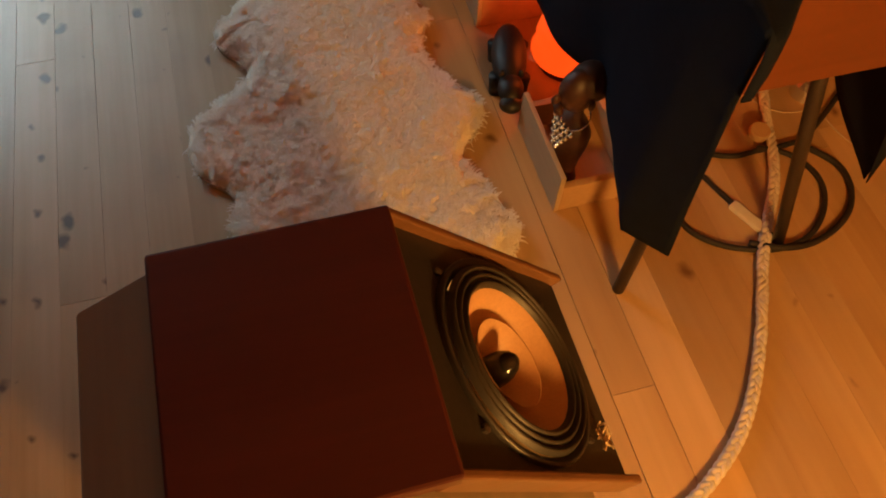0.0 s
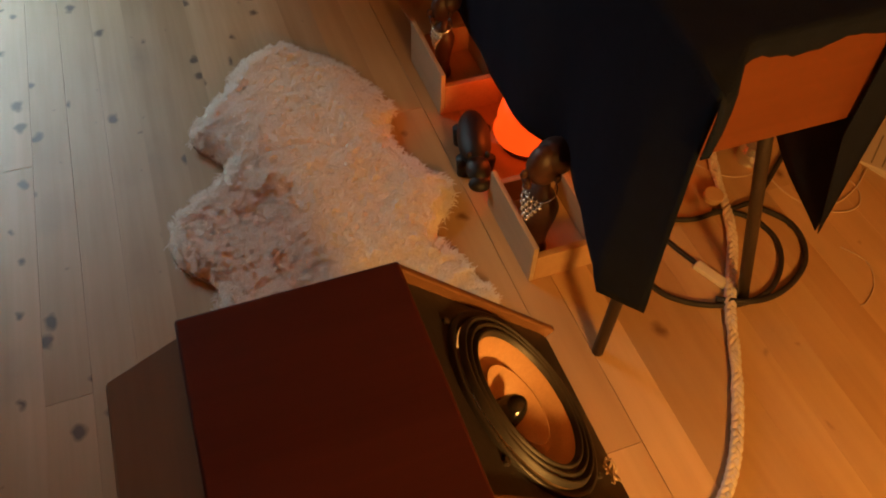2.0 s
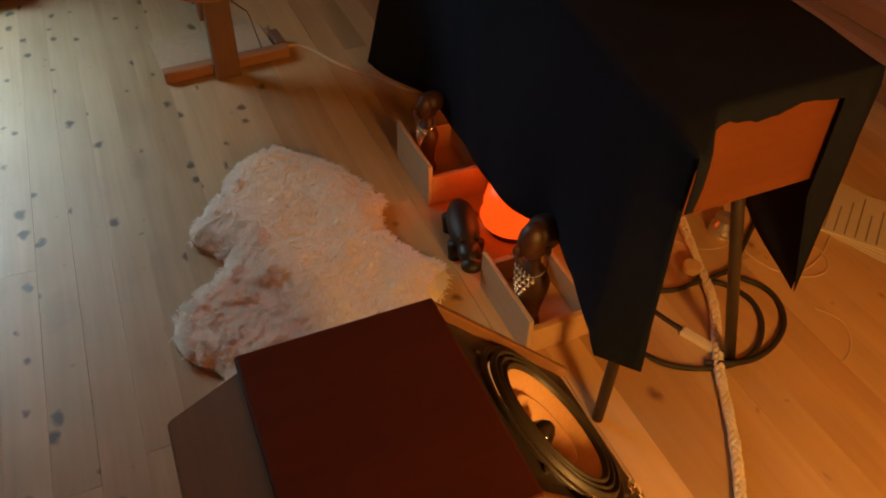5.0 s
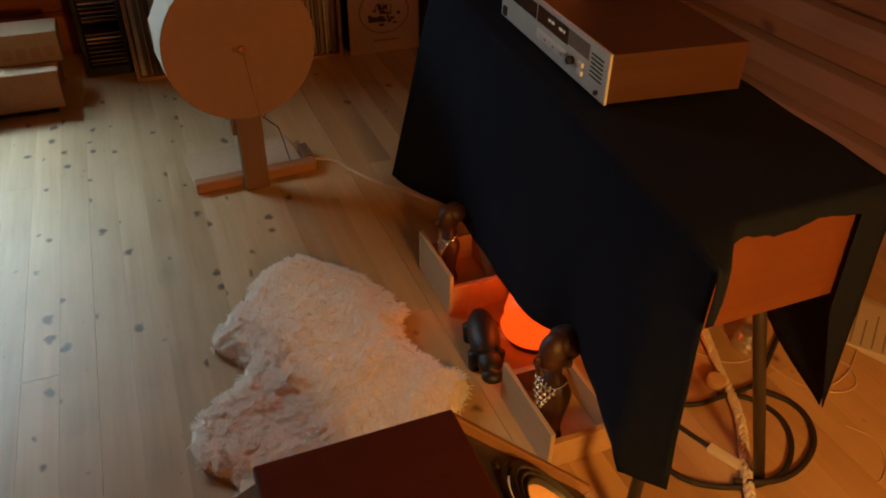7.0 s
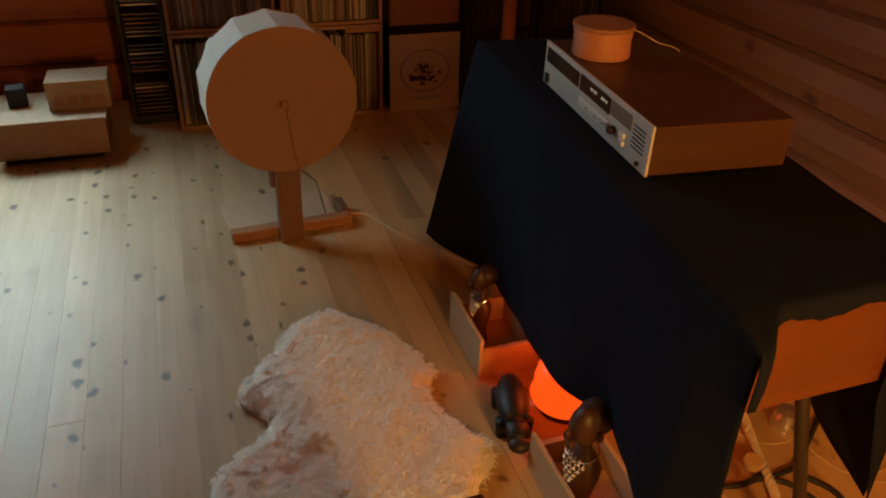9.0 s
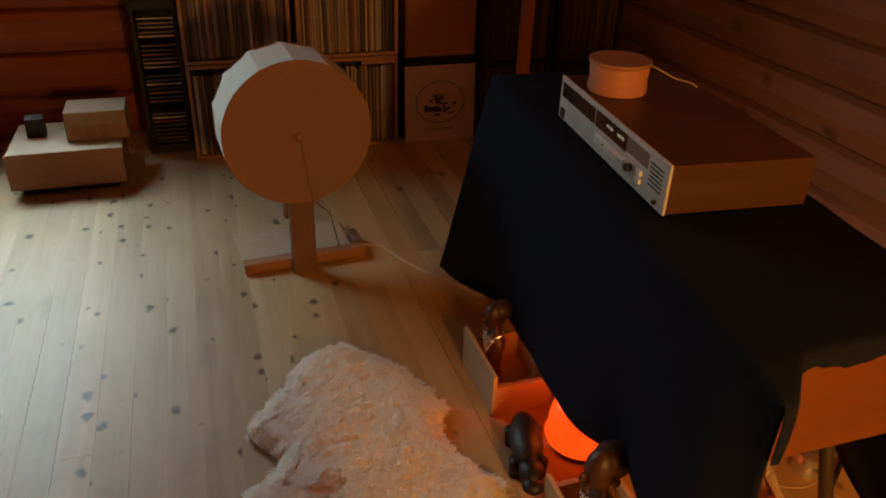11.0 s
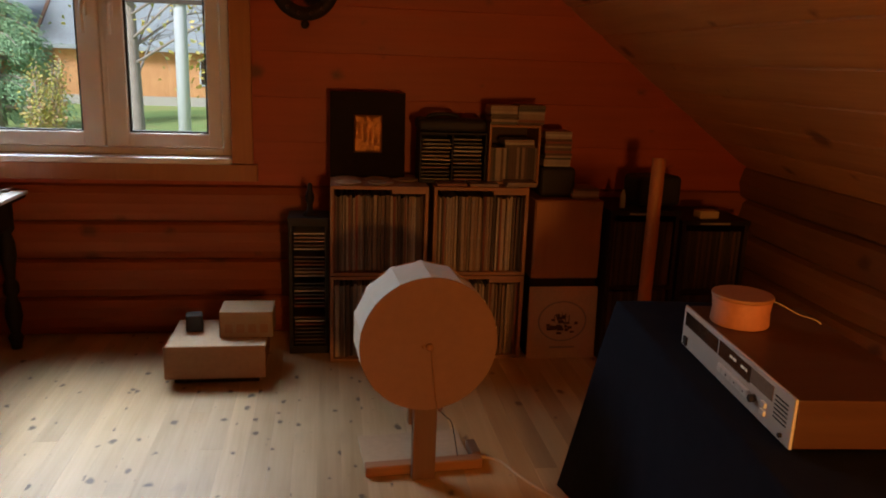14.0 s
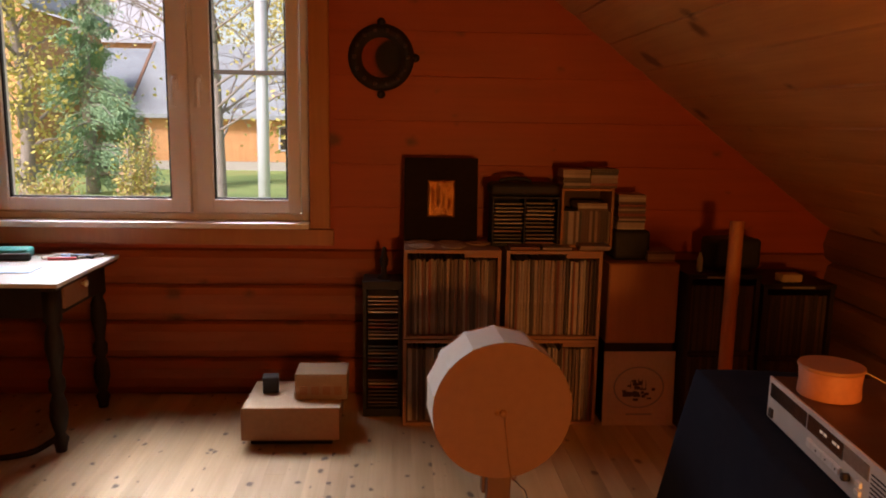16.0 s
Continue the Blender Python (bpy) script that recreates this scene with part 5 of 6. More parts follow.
# ---- desk ----
def desk():
    dk = thing("desk", (-2.125, 2.62, 0), "old dark desk with turned legs and a white laminate top", "desk")
    part("top", box(bm_new(), -1.25, 0, -0.075, 0.53, 0.645, 0.661, 0.003), DESKTOP, dk, "white laminate top")
    part("top_edge", box(bm_new(), -1.24, -0.008, -0.068, 0.522, 0.632, 0.6445, 0.002), DARKWOOD, dk, "dark edge under the top")
    part("rail", box(bm_new(), -1.15, -0.075, -0.018, 0.0, 0.52, 0.6315, 0.002), DARKWOOD, dk)
    part("rail", box(bm_new(), -0.060, -0.044, 0.035, 0.43, 0.52, 0.6315, 0.002), DARKWOOD, dk)
    part("drawer_front", box(bm_new(), -0.043, -0.030, 0.05, 0.26, 0.540, 0.625, 0.003), CARD, dk, "worn pale drawer front")
    bm = bm_new(); lathe(bm, [(0.006, 0.0), (0.006, 0.008), (0.013, 0.014), (0.013, 0.022), (0.0, 0.026)], 20, pose(-0.03, 0.20, 0.605, 0, 90, 0))
    part("knob", bm, TAG, dk, "pale round knob", True)
    prof = [(0.0, 0.0), (0.020, 0.0), (0.022, 0.02), (0.030, 0.05), (0.018, 0.07), (0.026, 0.10), (0.034, 0.14), (0.030, 0.19), (0.019, 0.225), (0.030, 0.245), (0.030, 0.28), (0.019, 0.30), (0.024, 0.35), (0.034, 0.40), (0.030, 0.46), (0.020, 0.49), (0.034, 0.51), (0.034, 0.63), (0.0, 0.63)]
    for lx, ly in ((-0.06, 0.005), (-0.075, 0.46), (-1.10, 0.005), (-1.10, 0.46)):
        bm = bm_new(); lathe(bm, prof, 20, pose(lx, ly, 0.001))
        part("leg", bm, DARKWOOD, dk, "dark turned leg", True)
    bm = bm_new(); tube(bm, smooth_line([(-0.06, 0.0, 0.06), (-0.17, -0.07, 0.02), (-0.45, -0.11, 0.016), (-0.8, -0.07, 0.02), (-1.1, 0.0, 0.06)]), 0.012)
    part("foot_rail", bm, DARKWOOD, dk, "curved low foot rail", True)
    t = 0.662
    bm = bm_new(); box(bm, -0.09, 0.09, -0.05, 0.05, 0, 0.042, 0.012, 3)
    solid("pencil_case", bm, TEAL, "teal soft pencil case on the desk", "case", place=(-2.54, 3.05, t, 0, 0, 8))
    solid("zip_pouch", bm_pouch(), BLACK, "small black zip pouch on the desk", "pouch", place=(-2.50, 2.985, t, 0, 0, 4))
    bm = bm_new(); box(bm, -0.13, 0.13, -0.06, 0.06, 0, 0.003)
    solid("blue_folder", bm, BLUEPAPER, "pale blue plastic folder on the desk", "folder", place=(-2.44, 2.78, t, 0, 0, 4))
    for k, (px, py, a, mtl, nm) in enumerate(((-2.30, 3.0, 10, REDPLASTIC, "red"), (-2.24, 3.05, -20, BLACK, "black"), (-2.36, 3.06, 60, PAPER, "white"), (-2.28, 3.08, 5, BLUEPAPER, "blue"), (-2.21, 3.06, 50, INK, "grey"), (-2.33, 3.09, -10, PAPER, "white"))):
        bm = bm_new(); tube(bm, [Vector((-0.055, 0, 0.007)), Vector((0.0, 0, 0.007)), Vector((0.055, 0, 0.007))], 0.0065, 8)
        solid("pen", bm, mtl, nm + " plastic pen lying on the desk", "pen", "pens on the desk", place=(px, py, t, 0, 0, a))


def bm_pouch():
    return box(bm_new(), -0.08, 0.08, -0.012, 0.012, 0, 0.030, 0.008, 3)


desk()

# ---- mirror ----
mr = thing("mirror", (-1.005, 3.2, 1.515), "round wall mirror in a dark studded frame", "mirror")
bm = bm_new(); lathe(bm, [(0.084, 0.0), (0.138, 0.0), (0.141, 0.008), (0.132, 0.020), (0.112, 0.026), (0.092, 0.018), (0.084, 0.010)], 48, pose(0, 0.017, 0, 90, 0, 0), False)
part("frame", bm, DARKWOOD, mr, "dark turned ring frame", True)
bm = bm_new(); lathe(bm, [(0.0, 0.0), (0.086, 0.0), (0.086, 0.004), (0.0, 0.004)], 48, pose(0, 0.015, 0, 90, 0, 0))
part("glass", bm, MIRROR, mr)
for k in range(14):
    a = 2 * math.pi * k / 14
    bm = bm_new(); r = bmesh.ops.create_uvsphere(bm, u_segments=10, v_segments=6, radius=0.009)
    bmesh.ops.translate(bm, vec=(0.114 * math.cos(a), -0.009, 0.114 * math.sin(a)), verts=r["verts"])
    part("stud", bm, BRONZE, mr, "", True)
for a, L in ((90, 0.02), (0, 0.02), (270, 0.045)):
    bm = bm_new(); r = bmesh.ops.create_uvsphere(bm, u_segments=12, v_segments=8, radius=0.018)
    bmesh.ops.transform(bm, matrix=pose(math.cos(radians(a)) * (0.14 + L / 3), 0.008, math.sin(radians(a)) * (0.14 + L / 3)) @ Matrix.Diagonal((1, 0.7, 1, 1)), verts=r["verts"])
    part("finial", bm, DARKWOOD, mr, "", True)

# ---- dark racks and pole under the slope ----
shade_sleeves = []
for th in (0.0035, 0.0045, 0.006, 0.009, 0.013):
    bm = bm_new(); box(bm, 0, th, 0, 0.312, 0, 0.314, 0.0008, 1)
    shade_sleeves.append((th, mesh_of("record_sleeve", bm, SHADESLEEVE)))


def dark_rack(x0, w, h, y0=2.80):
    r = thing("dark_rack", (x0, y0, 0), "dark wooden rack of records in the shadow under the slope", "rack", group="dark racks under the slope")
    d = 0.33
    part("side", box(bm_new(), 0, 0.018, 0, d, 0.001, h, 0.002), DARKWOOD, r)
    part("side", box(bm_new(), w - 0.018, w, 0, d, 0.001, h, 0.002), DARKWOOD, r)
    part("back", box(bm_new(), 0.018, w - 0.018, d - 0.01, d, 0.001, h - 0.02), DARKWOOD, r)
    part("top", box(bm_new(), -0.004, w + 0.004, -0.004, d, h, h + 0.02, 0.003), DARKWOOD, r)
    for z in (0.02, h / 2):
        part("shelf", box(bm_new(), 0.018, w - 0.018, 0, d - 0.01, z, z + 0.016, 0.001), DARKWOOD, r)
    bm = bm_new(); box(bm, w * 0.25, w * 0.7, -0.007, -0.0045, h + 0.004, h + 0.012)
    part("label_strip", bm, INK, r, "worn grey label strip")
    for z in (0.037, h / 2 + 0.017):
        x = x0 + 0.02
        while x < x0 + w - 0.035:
            th, me = shade_sleeves[rnd.randrange(1, 5)]
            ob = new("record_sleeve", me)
            tagged(ob, "upright record sleeve darkened for the shade in the rack", "record", "records in the dark racks")
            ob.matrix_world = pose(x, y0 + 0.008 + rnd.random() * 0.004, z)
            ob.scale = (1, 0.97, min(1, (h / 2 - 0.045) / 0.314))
            x += th + 0.001


dark_rack(0.245, 0.30, 0.64)
dark_rack(0.56, 0.30, 0.60)
bm = bm_new(); box(bm, -0.045, 0.045, -0.03, 0.03, 0, 0.034, 0.006)
solid("small_white_box", bm, CARDPALE, "small pale box on the dark rack", "box", place=(0.69, 2.86, 0.621, 0, 0, 5))
bm = bm_new(); lathe(bm, [(0.0, 0), (0.011, 0), (0.012, 0.005), (0.012, 0.055), (0.006, 0.066), (0.006, 0.078), (0, 0.079)], 16)
solid("small_bottle", bm, INK, "small grey bottle on the dark rack", "bottle", smooth=True, place=(0.31, 2.86, 0.661))
bm = bm_new(); box(bm, -0.09, 0.12, -0.07, 0.07, 0, 0.13, 0.02, 3)
solid("black_bag", bm, BLACK, "black bag on the dark rack in the shadow", "bag", place=(0.46, 2.95, 0.661, 0, 0, 10))
bm = bm_new()
tube(bm, [Vector((0.30, 2.55, 0.001)), Vector((0.32, 2.57, 0.3)), Vector((0.345, 2.62, 0.90))], 0.026, 20)
bmesh.ops.bevel(bm, geom=[e for e in bm.edges if len(e.link_faces) == 2 and e.calc_face_angle(0) > 1.2], offset=0.006, segments=2, affect="EDGES")
solid("wooden_pole", bm, POLE, "varnished orange wooden pole leaning in the corner", "pole", smooth=False)

# ---- outside: garden, houses, trees ----
GZ = -1.2
bm = bm_new(); box(bm, -400, 400, 3.6, 900, GZ - 0.5, GZ)
m, n, l, b = nodes_of("autumn_lawn")
tc, n1 = n.new("ShaderNodeTexCoord"), n.new("ShaderNodeTexNoise")
n1.inputs["Scale"].default_value, n1.inputs["Detail"].default_value = 0.4, 8
l.new(tc.outputs["Object"], n1.inputs["Vector"])
r = ramp(n, [(0.35, (0.20, 0.32, 0.10)), (0.55, (0.32, 0.44, 0.14)), (0.75, (0.42, 0.38, 0.18))])
l.new(n1.outputs[0], r.inputs[0]); l.new(r.outputs[0], b.inputs["Base Color"]); b.inputs["Roughness"].default_value = 0.95
solid("ground", bm, m, "green autumn lawn outside the window", "lawn", kind="structure")
HWALL = wood("house_planks", (0.58, 0.27, 0.12), (0.74, 0.39, 0.18), "Z", grain=4, per_object=0.08)
ROOF = plain("grey_shingle", (0.33, 0.38, 0.41), 0.8, var=0.18, scale=4, bump=0.2)
ROOFPALE = plain("pale_metal_roof", (0.48, 0.52, 0.57), 0.5, var=0.08, scale=2)
VERGE = plain("brown_verge_paint", (0.30, 0.17, 0.11), 0.7, var=0.15, scale=3)
STONE = plain("pale_plinth", (0.45, 0.43, 0.40), 0.85, var=0.12, scale=3)
BARK = plain("tree_bark", (0.33, 0.29, 0.26), 0.9, var=0.3, scale=10, bump=0.6)
POLEPAINT = plain("white_painted_steel", (0.50, 0.54, 0.60), 0.5, var=0.06, scale=4)


def house(x, y, w, d, h, rise, wallm, roofm, label, rz=0.0, along="x", panes=()):
    hs = thing("house", (x, y, GZ), label, "house", rz=rz)
    part("wall", box(bm_new(), -w / 2, w / 2, 0, d, 0.4, h, 0.02), wallm, hs, "orange plank walls")
    part("plinth", box(bm_new(), -w / 2 - 0.05, w / 2 + 0.05, -0.05, d + 0.05, 0, 0.4), STONE, hs, "pale stone plinth")
    o = 0.6
    bm = bm_new()
    if along == "x":
        prism(bm, [(-o, h - 0.1), (-o, h + 0.08), (d / 2, h + rise + 0.1), (d + o, h + 0.08), (d + o, h - 0.1), (d / 2, h + rise - 0.1)], -w / 2 - o, w / 2 + o, "x")
    else:
        prism(bm, [(-w / 2 - o, h - 0.1), (-w / 2 - o, h + 0.08), (0, h + rise + 0.1), (w / 2 + o, h + 0.08), (w / 2 + o, h - 0.1), (0, h + rise - 0.1)], -o, d + o, "y")
        g = bm_new(); prism(g, [(-w / 2, h), (w / 2, h), (0, h + rise)], 0.0, 0.15, "y")
        part("gable", g, wallm, hs)
    part("roof", bm, roofm, hs, "grey roof")
    if along == "x":
        for a in (-w / 2 - o - 0.14, w / 2 + o + 0.005):
            bm = bm_new()
            prism(bm, [(-o - 0.05, h - 0.22), (-o - 0.05, h + 0.12), (d / 2, h + rise + 0.15), (d + o + 0.05, h + 0.12), (d + o + 0.05, h - 0.22), (d / 2, h + rise - 0.22)], a, a + 0.135, "x")
            part("verge_board", bm, VERGE, hs, "brown verge board")
    for px, pz, pw, ph in panes:
        wd = part("window", box(bm_new(), px - pw / 2, px + pw / 2, -0.06, -0.005, pz, pz + ph, 0.01), POLEPAINT, hs, "white framed window")
        part("pane", box(bm_new(), px - pw / 2 + 0.08, px + pw / 2 - 0.08, -0.075, -0.061, pz + 0.08, pz + ph - 0.08), DISPLAY, wd)
    return hs


house(-7.0, 36, 11.2, 8, 2.45, 3.5, HWALL, ROOF, "low orange plank house with a grey shingle roof", panes=((-4.1, 0.7, 0.5, 1.3), (1.0, 0.9, 1.2, 1.2), (3.6, 0.9, 1.2, 1.2)))
house(-16.6, 44, 7.0, 8, 3.4, 2.9, HWALL, ROOF, "low plank house with a slate-grey roof behind the spruce", panes=((2.3, 0.9, 1.0, 2.0),))
house(-20.4, 54, 9, 9, 7.3, 5.4, HWALL, ROOFPALE, "taller plank house with a pale metal roof behind", panes=((-1.5, 5.2, 1.1, 1.2), (1.6, 5.2, 1.1, 1.2)))
house(-19.1, 32, 6.4, 8, 6.6, 3.0, HWALL, ROOF, "orange plank house behind the trees", along="y", panes=((-1.8, 1.2, 1.1, 1.3), (1.9, 1.2, 1.0, 1.3), (1.6, 3.6, 0.9, 1.0)))

pl = thing("street_pole", (-3.42, 14.0, GZ), "white painted steel pole in the garden", "pole")
bm = bm_new(); tube(bm, [Vector((0, 0, 0)), Vector((0, 0, 3)), Vector((0, 0, 7.5))], 0.11, 16)
part("shaft", bm, POLEPAINT, pl, "", True)
part("crossbar", box(bm_new(), -1.6, 1.4, -0.14, -0.115, 3.19, 3.27), STEEL, pl, "thin grey crossbar")


def leaves_material(name, stops):
    m, n, l, b = nodes_of(name)
    geo = n.new("ShaderNodeNewGeometry")
    r = ramp(n, stops)
    l.new(geo.outputs["Random Per Island"], r.inputs[0]); l.new(r.outputs[0], b.inputs["Base Color"])
    b.inputs["Roughness"].default_value = 0.7
    return m


BIRCHLEAF = leaves_material("yellow_leaves", [(0.0, (0.36, 0.40, 0.12)), (0.4, (0.68, 0.58, 0.14)), (0.8, (0.74, 0.62, 0.22)), (1.0, (0.46, 0.50, 0.18))])
SPRUCE = leaves_material("spruce_needles", [(0.0, (0.16, 0.30, 0.17)), (0.6, (0.25, 0.44, 0.24)), (1.0, (0.36, 0.52, 0.30))])
BUSH = leaves_material("autumn_bush_leaves", [(0.0, (0.40, 0.44, 0.10)), (0.45, (0.62, 0.55, 0.16)), (0.75, (0.62, 0.36, 0.22)), (1.0, (0.42, 0.46, 0.14))])


def tree(name, x, y, h, radius, leaf, count, size, label, seed, low=0.25, limbs=16, cone=False, bare=False):
    t = thing(name, (x, y, GZ), label, "bush" if name == "bush" else "tree")
    q = random.Random(seed)
    bm = bm_new()
    tr = 0.03 * h if name != "bush" else 0.03
    trunk = smooth_line([(0, 0, 0), (q.uniform(-.1, .1), q.uniform(-.1, .1), h * 0.35), (q.uniform(-.2, .2), q.uniform(-.2, .2), h * 0.7), (0, 0, h)], 5)
    if name != "bush":
        tube(bm, trunk, tr * 0.7, 10, tr * 0.08)
    tips = []
    for k in range(limbs):
        f = low + (0.95 - low) * (k + q.random()) / limbs if name != "bush" else 0.02
        a = q.uniform(0, 6.28)
        reach = radius * ((1.05 - f) / (1.05 - low) if cone else (0.55 + 0.55 * math.sin(math.pi * min(1, (f - low) / (1 - low) * 0.9 + 0.12)))) * q.uniform(0.75, 1.1)
        p0 = Vector((0, 0, f * h))
        rise = -0.25 * reach if cone else (h * q.uniform(0.5, 1.0) if name == "bush" else reach * q.uniform(0.3, 0.8))
        p2 = p0 + Vector((math.cos(a) * reach, math.sin(a) * reach, rise))
        p1 = (p0 + p2) / 2 + Vector((0, 0, 0.12 * reach)) + Vector((q.uniform(-.1, .1), q.uniform(-.1, .1), 0)) * reach
        line = smooth_line([p0, p1, p2], 5)
        tube(bm, line, max(0.012, tr * (0.16 if bare else 0.28) * (1 - 0.6 * f)), 6, 0.008)
        tips.append((p0, p1, p2, reach))
        if bare:
            for _ in range(16):
                s = p1.lerp(p2, q.uniform(-0.5, 1.0))
                e = s + Vector((q.uniform(-1, 1), q.uniform(-1, 1), q.uniform(-0.7, 0.8))) * reach * 0.34
                tube(bm, [s, s.lerp(e, 0.5) + Vector((q.uniform(-.06, .06), 0, q.uniform(-.02, .1))) * reach, e], 0.010, 4, 0.004)
    part("trunk" if name != "bush" else "stems", bm, BARK, t, "", True)
    verts, faces = [], []
    for _ in range(count):
        p0, p1, p2, reach = q.choice(tips)
        f = q.uniform(0.25, 1.0)
        c = (p0.lerp(p1, f * 2) if f < 0.5 else p1.lerp(p2, f * 2 - 1))
        spread = reach * (0.16 if cone else 0.30)
        c = c + Vector((q.gauss(0, spread), q.gauss(0, spread), q.gauss(0, spread * (0.6 if cone else 0.9)) - (0.1 * reach if cone else 0)))
        c.z = max(c.z, 0.05)
        s = size * q.uniform(0.6, 1.4)
        u = Vector((q.uniform(-1, 1), q.uniform(-1, 1), q.uniform(-1, 1))).normalized()
        if cone:
            # needle sprays hang outwards along the limb
            u = ((p2 - p0).normalized() + u * 0.55 - Vector((0, 0, 0.45))).normalized()
        w = u.orthogonal().normalized() * (0.45 if cone else 1.0)
        k = len(verts)
        verts += [tuple(c - u * s), tuple(c + w * s * 0.6), tuple(c + u * s), tuple(c - w * s * 0.6)]
        faces.append((k, k + 1, k + 2, k + 3))
    if count:
        me = bpy.data.meshes.new("crown"); me.from_pydata(verts, [], faces); me.materials.append(leaf)
        ob = new("crown", me); ob.parent = t; tagged(ob, kind="stuff")
    return t


tree("birch_tree", -9.35, 17.5, 8.5, 1.05, BIRCHLEAF, 4200, 0.055, "yellowing birch tree with thin leaves", 2, low=0.08, limbs=34)
tree("spruce_tree", -10.6, 24.5, 10.5, 1.75, SPRUCE, 42000, 0.06, "dense green spruce tree", 3, low=0.04, limbs=64, cone=True)
tree("bush", -6.05, 15, 2.2, 1.0, BUSH, 4200, 0.028, "loose autumn bush with yellow and pink leaves", 5, limbs=26)
tree("bush", -5.6, 14.6, 0.95, 0.75, BUSH, 2200, 0.030, "low yellow-green bush beside the taller one", 6, limbs=16)
tree("bush", -8.2, 16.0, 1.15, 1.7, BUSH, 5000, 0.030, "low brownish autumn shrub on the lawn", 15, limbs=22)
tree("bare_tree", -5.15, 18, 8.5, 3.4, BIRCHLEAF, 900, 0.06, "nearly bare tree with crooked branches", 8, low=0.20, limbs=30, bare=True)
tree("birch_tree", -3.6, 30, 9.0, 2.6, BIRCHLEAF, 3500, 0.10, "yellow birch tree beside the low house", 9, low=0.15, limbs=22)
tree("bare_tree", -9.5, 50, 14.0, 5.5, BIRCHLEAF, 2500, 0.13, "distant bare tree behind the roofs", 12, low=0.2, limbs=34, bare=True)
tree("birch_tree", -4.0, 56, 15.0, 5.0, BIRCHLEAF, 5000, 0.16, "distant yellow birch tree behind the roofs", 14, low=0.15, limbs=30)

# unseen stand and half shade added round the warm light, behind the camera's start
rl = thing("reading_lamp", (-0.40, -0.65, 0), "unseen lamp stand and shade added round the warm light", "lamp")
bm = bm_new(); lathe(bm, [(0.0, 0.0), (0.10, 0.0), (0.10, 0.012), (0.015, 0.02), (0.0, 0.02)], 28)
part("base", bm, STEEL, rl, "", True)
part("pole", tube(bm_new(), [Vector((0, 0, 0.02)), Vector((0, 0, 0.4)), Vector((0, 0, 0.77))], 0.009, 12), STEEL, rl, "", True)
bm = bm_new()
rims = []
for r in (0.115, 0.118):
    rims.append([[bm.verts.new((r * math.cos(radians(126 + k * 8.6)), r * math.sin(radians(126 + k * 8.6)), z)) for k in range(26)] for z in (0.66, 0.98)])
# rim cut lower here so that light reaches the end wall for the mirror
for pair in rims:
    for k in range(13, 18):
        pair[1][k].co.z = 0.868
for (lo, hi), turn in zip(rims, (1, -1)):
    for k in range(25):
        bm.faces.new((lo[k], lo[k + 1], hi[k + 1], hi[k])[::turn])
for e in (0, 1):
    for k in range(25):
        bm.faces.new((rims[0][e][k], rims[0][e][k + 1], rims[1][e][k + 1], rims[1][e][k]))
part("shade", bm, BLACK, rl, "added half shade that keeps warm light off the left floor", True)

# black disc added on the end wall for the dark round shape in the mirror
bm = bm_new(); lathe(bm, [(0.0, 0.0), (0.19, 0.0), (0.225, 0.018), (0.23, 0.018), (0.20, -0.010), (0.0, -0.010)], 48, pose(0, 0, 0, -90, 0, 0))
solid("mirror_dark_disc", bm, BLACK, "round black disc added on the end wall for the mirror's dark shape", "tray", smooth=True, place=(-1.02, BACK_Y + 0.012, 2.0))

# ---- planks of the gable wall and the floor ----
rows_z = [(0.0, 0.172), (0.172, 0.344), (0.344, 0.512), (0.512, 0.680)]
for z0, z1 in rows_z:
    bm = bm_new()
    h = z1 - z0
    outline = [(WALL_Y + 0.14, z0 + 0.001), (WALL_Y + 0.02, z0 + 0.001), (WALL_Y + 0.002, z0 + 0.012), (WALL_Y - 0.012, z0 + h * 0.25), (WALL_Y - 0.016, z0 + h * 0.5), (WALL_Y - 0.012, z0 + h * 0.75), (WALL_Y + 0.002, z1 - 0.012), (WALL_Y + 0.02, z1 - 0.001), (WALL_Y + 0.14, z1 - 0.001)]
    prism(bm, outline, slope_far(z0), slope_x(z0), "x")
    part("log", bm, LOG, wall_n)
wall_e = thing("wall_east", (0, 0, 0), "low log wall under the sloping ceiling", "wall", kind="structure")
KX = 1.05
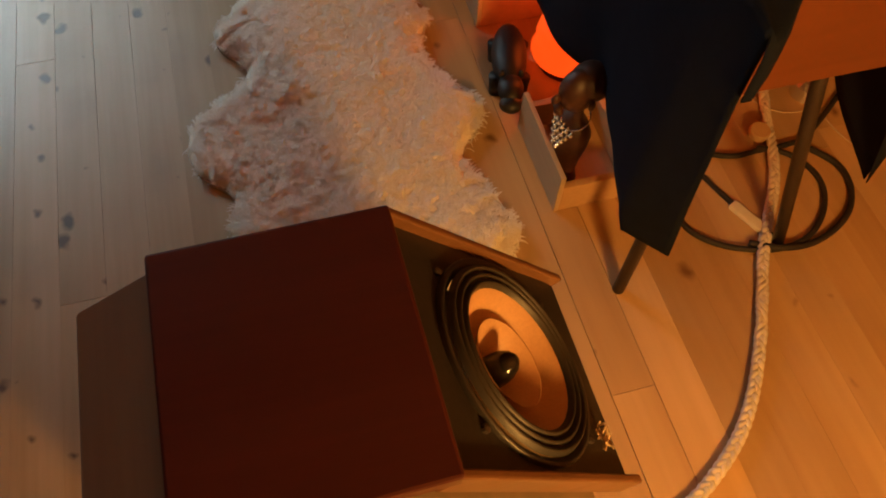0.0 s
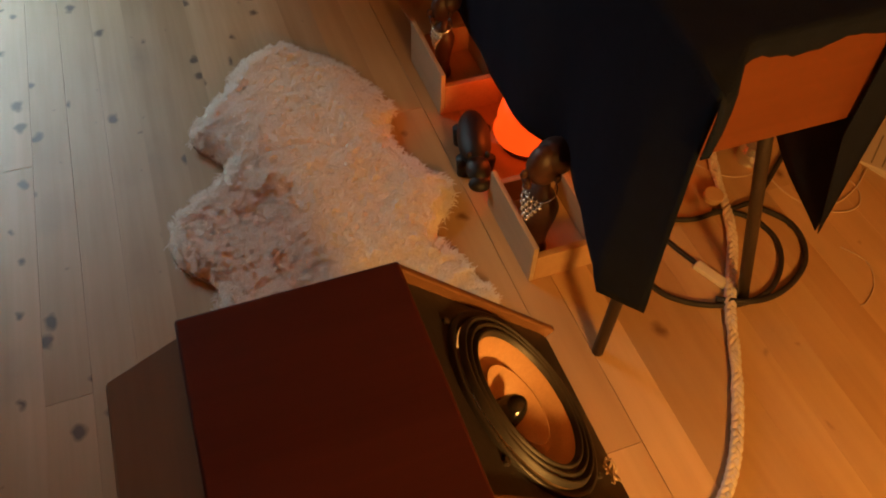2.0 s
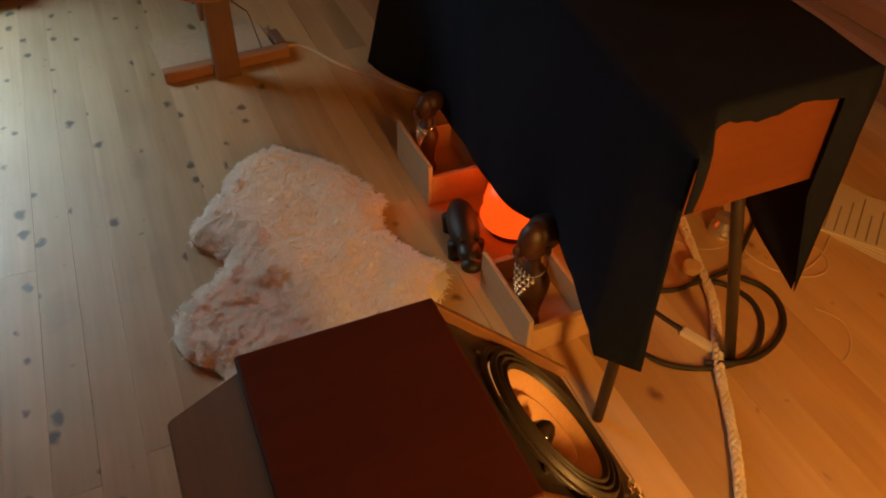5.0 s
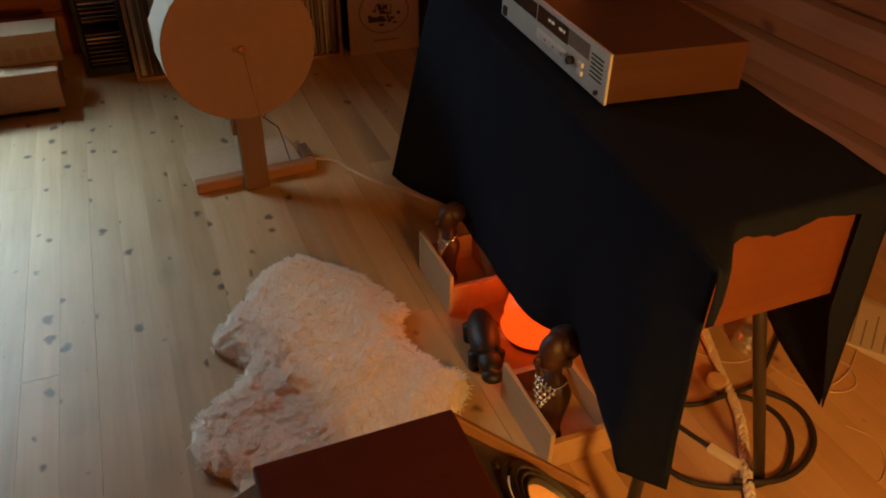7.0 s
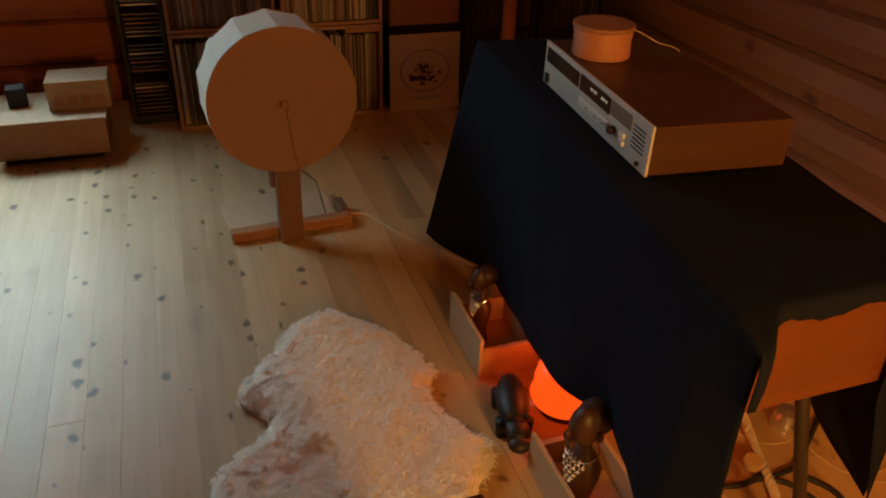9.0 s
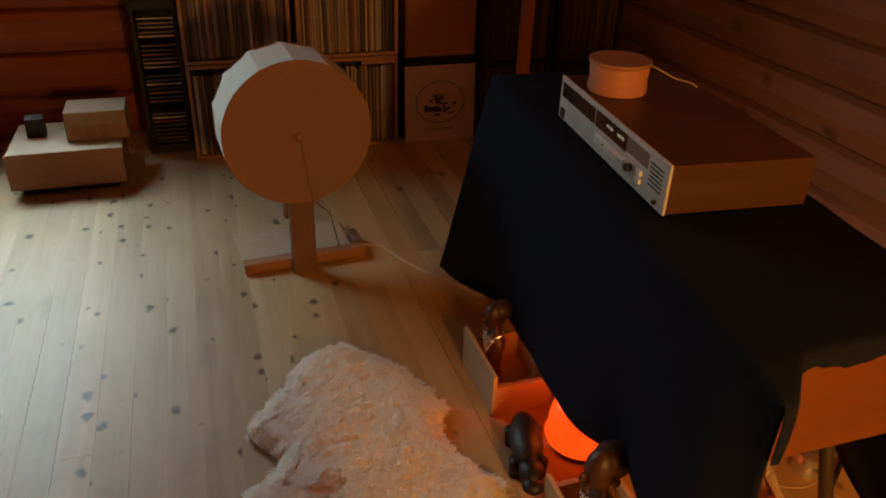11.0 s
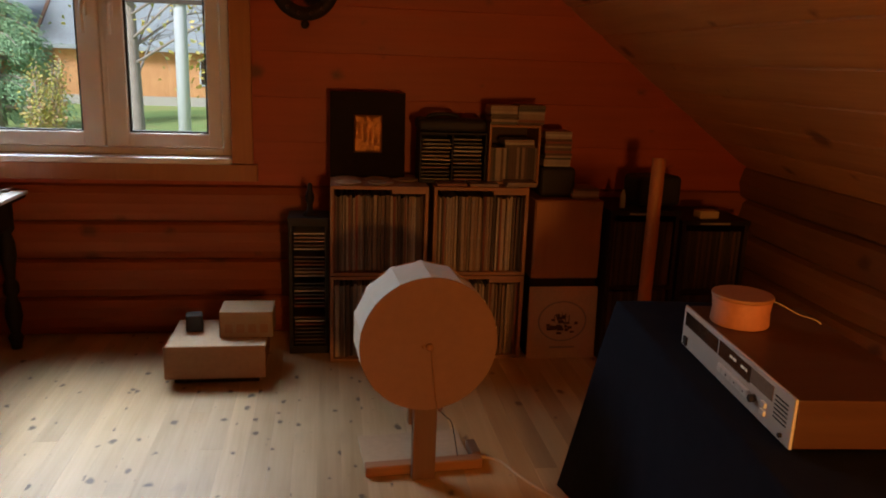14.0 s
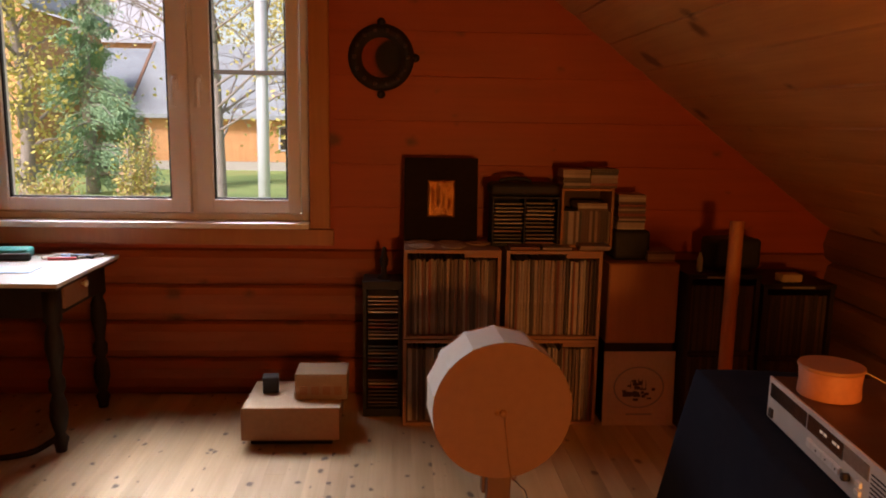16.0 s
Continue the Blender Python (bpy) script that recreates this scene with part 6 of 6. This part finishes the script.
for k in range(5):
    z0, z1 = 0.160 * k, 0.160 * (k + 1)
    h = z1 - z0
    bm = bm_new()
    cols = []
    for i in range(41):
        y = BACK_Y + (WALL_Y - BACK_Y - 0.001) * i / 40
        w = 0.012 * noise.noise(Vector((y * 1.7, k * 3.1, 0.0)))
        b = 0.006 * noise.noise(Vector((y * 3.1, k * 5.3, 4.0)))
        cols.append([bm.verts.new((KX + dx + (w if 0 < j < 6 else 0), y, z0 + f * h + (b if 0 < j < 6 else 0))) for j, (dx, f) in enumerate(((0.10, 0.001), (0.022, 0.001), (-0.004, 0.10), (-0.020, 0.5), (-0.004, 0.90), (0.022, 0.999), (0.10, 0.999)))])
    for a, c in zip(cols, cols[1:]):
        for j in range(7):
            bm.faces.new((a[j], a[(j + 1) % 7], c[(j + 1) % 7], c[j]))
    bm.faces.new(cols[0]); bm.faces.new(cols[-1])
    part("log", bm, SIDELOG, wall_e, smooth=False)
z = 0.680
while z < 3.0:
    z1 = z + 0.19
    spans = [(slope_far(z), slope_x(z))]
    if z < WZ1 and z1 > WZ0 - 0.03:
        spans = [(slope_far(z), WX0 - 0.001), (WX1 + 0.001, slope_x(z))]
    for a, b in spans:
        if b - a > 0.05:
            bm = bm_new()
            prism(bm, [(WALL_Y + 0.14, z), (WALL_Y + 0.002, z), (WALL_Y, z + 0.0015), (WALL_Y, z1 - 0.0015), (WALL_Y + 0.002, z1), (WALL_Y + 0.14, z1)], a, b, "x")
            part("plank", bm, PANEL, wall_n)
    if len(spans) == 2:
        for za, zb in ((z, min(z1, WZ0 - 0.002)), (max(z, WZ1 + 0.002), z1)):
            if zb - za > 0.01:
                part("plank", box(bm_new(), WX0, WX1, WALL_Y + 0.001, WALL_Y + 0.14, za, zb), PANEL, wall_n)
    z = z1

rf = random.Random(7)
x = -0.342 - 76 * W
while x < 2.1:
    cuts = [BACK_Y]
    if -4.5 < x:
        cuts.append(rf.uniform(-1.0, 2.6) if abs(x + 0.342) > 0.01 else 0.328)
    cuts.append(WALL_Y + 0.08)
    for a, b in zip(cuts, cuts[1:]):
        bm = bm_new()
        g = 0.0011 if abs(x + 0.342) < 0.01 else rf.choice((0.0, 0.0, 0.0, 0.0002))
        prism(bm, [(x + g, -0.022), (x + g, -0.0003), (x + g + 0.0003, 0.0), (x + W - g - 0.0003, 0.0), (x + W - g, -0.0003), (x + W - g, -0.022)], a + 0.0005, b - 0.0005, "y")
        part("plank", bm, FLOORWARM if x > -0.50 else FLOOR, floor_ob)
    x += W
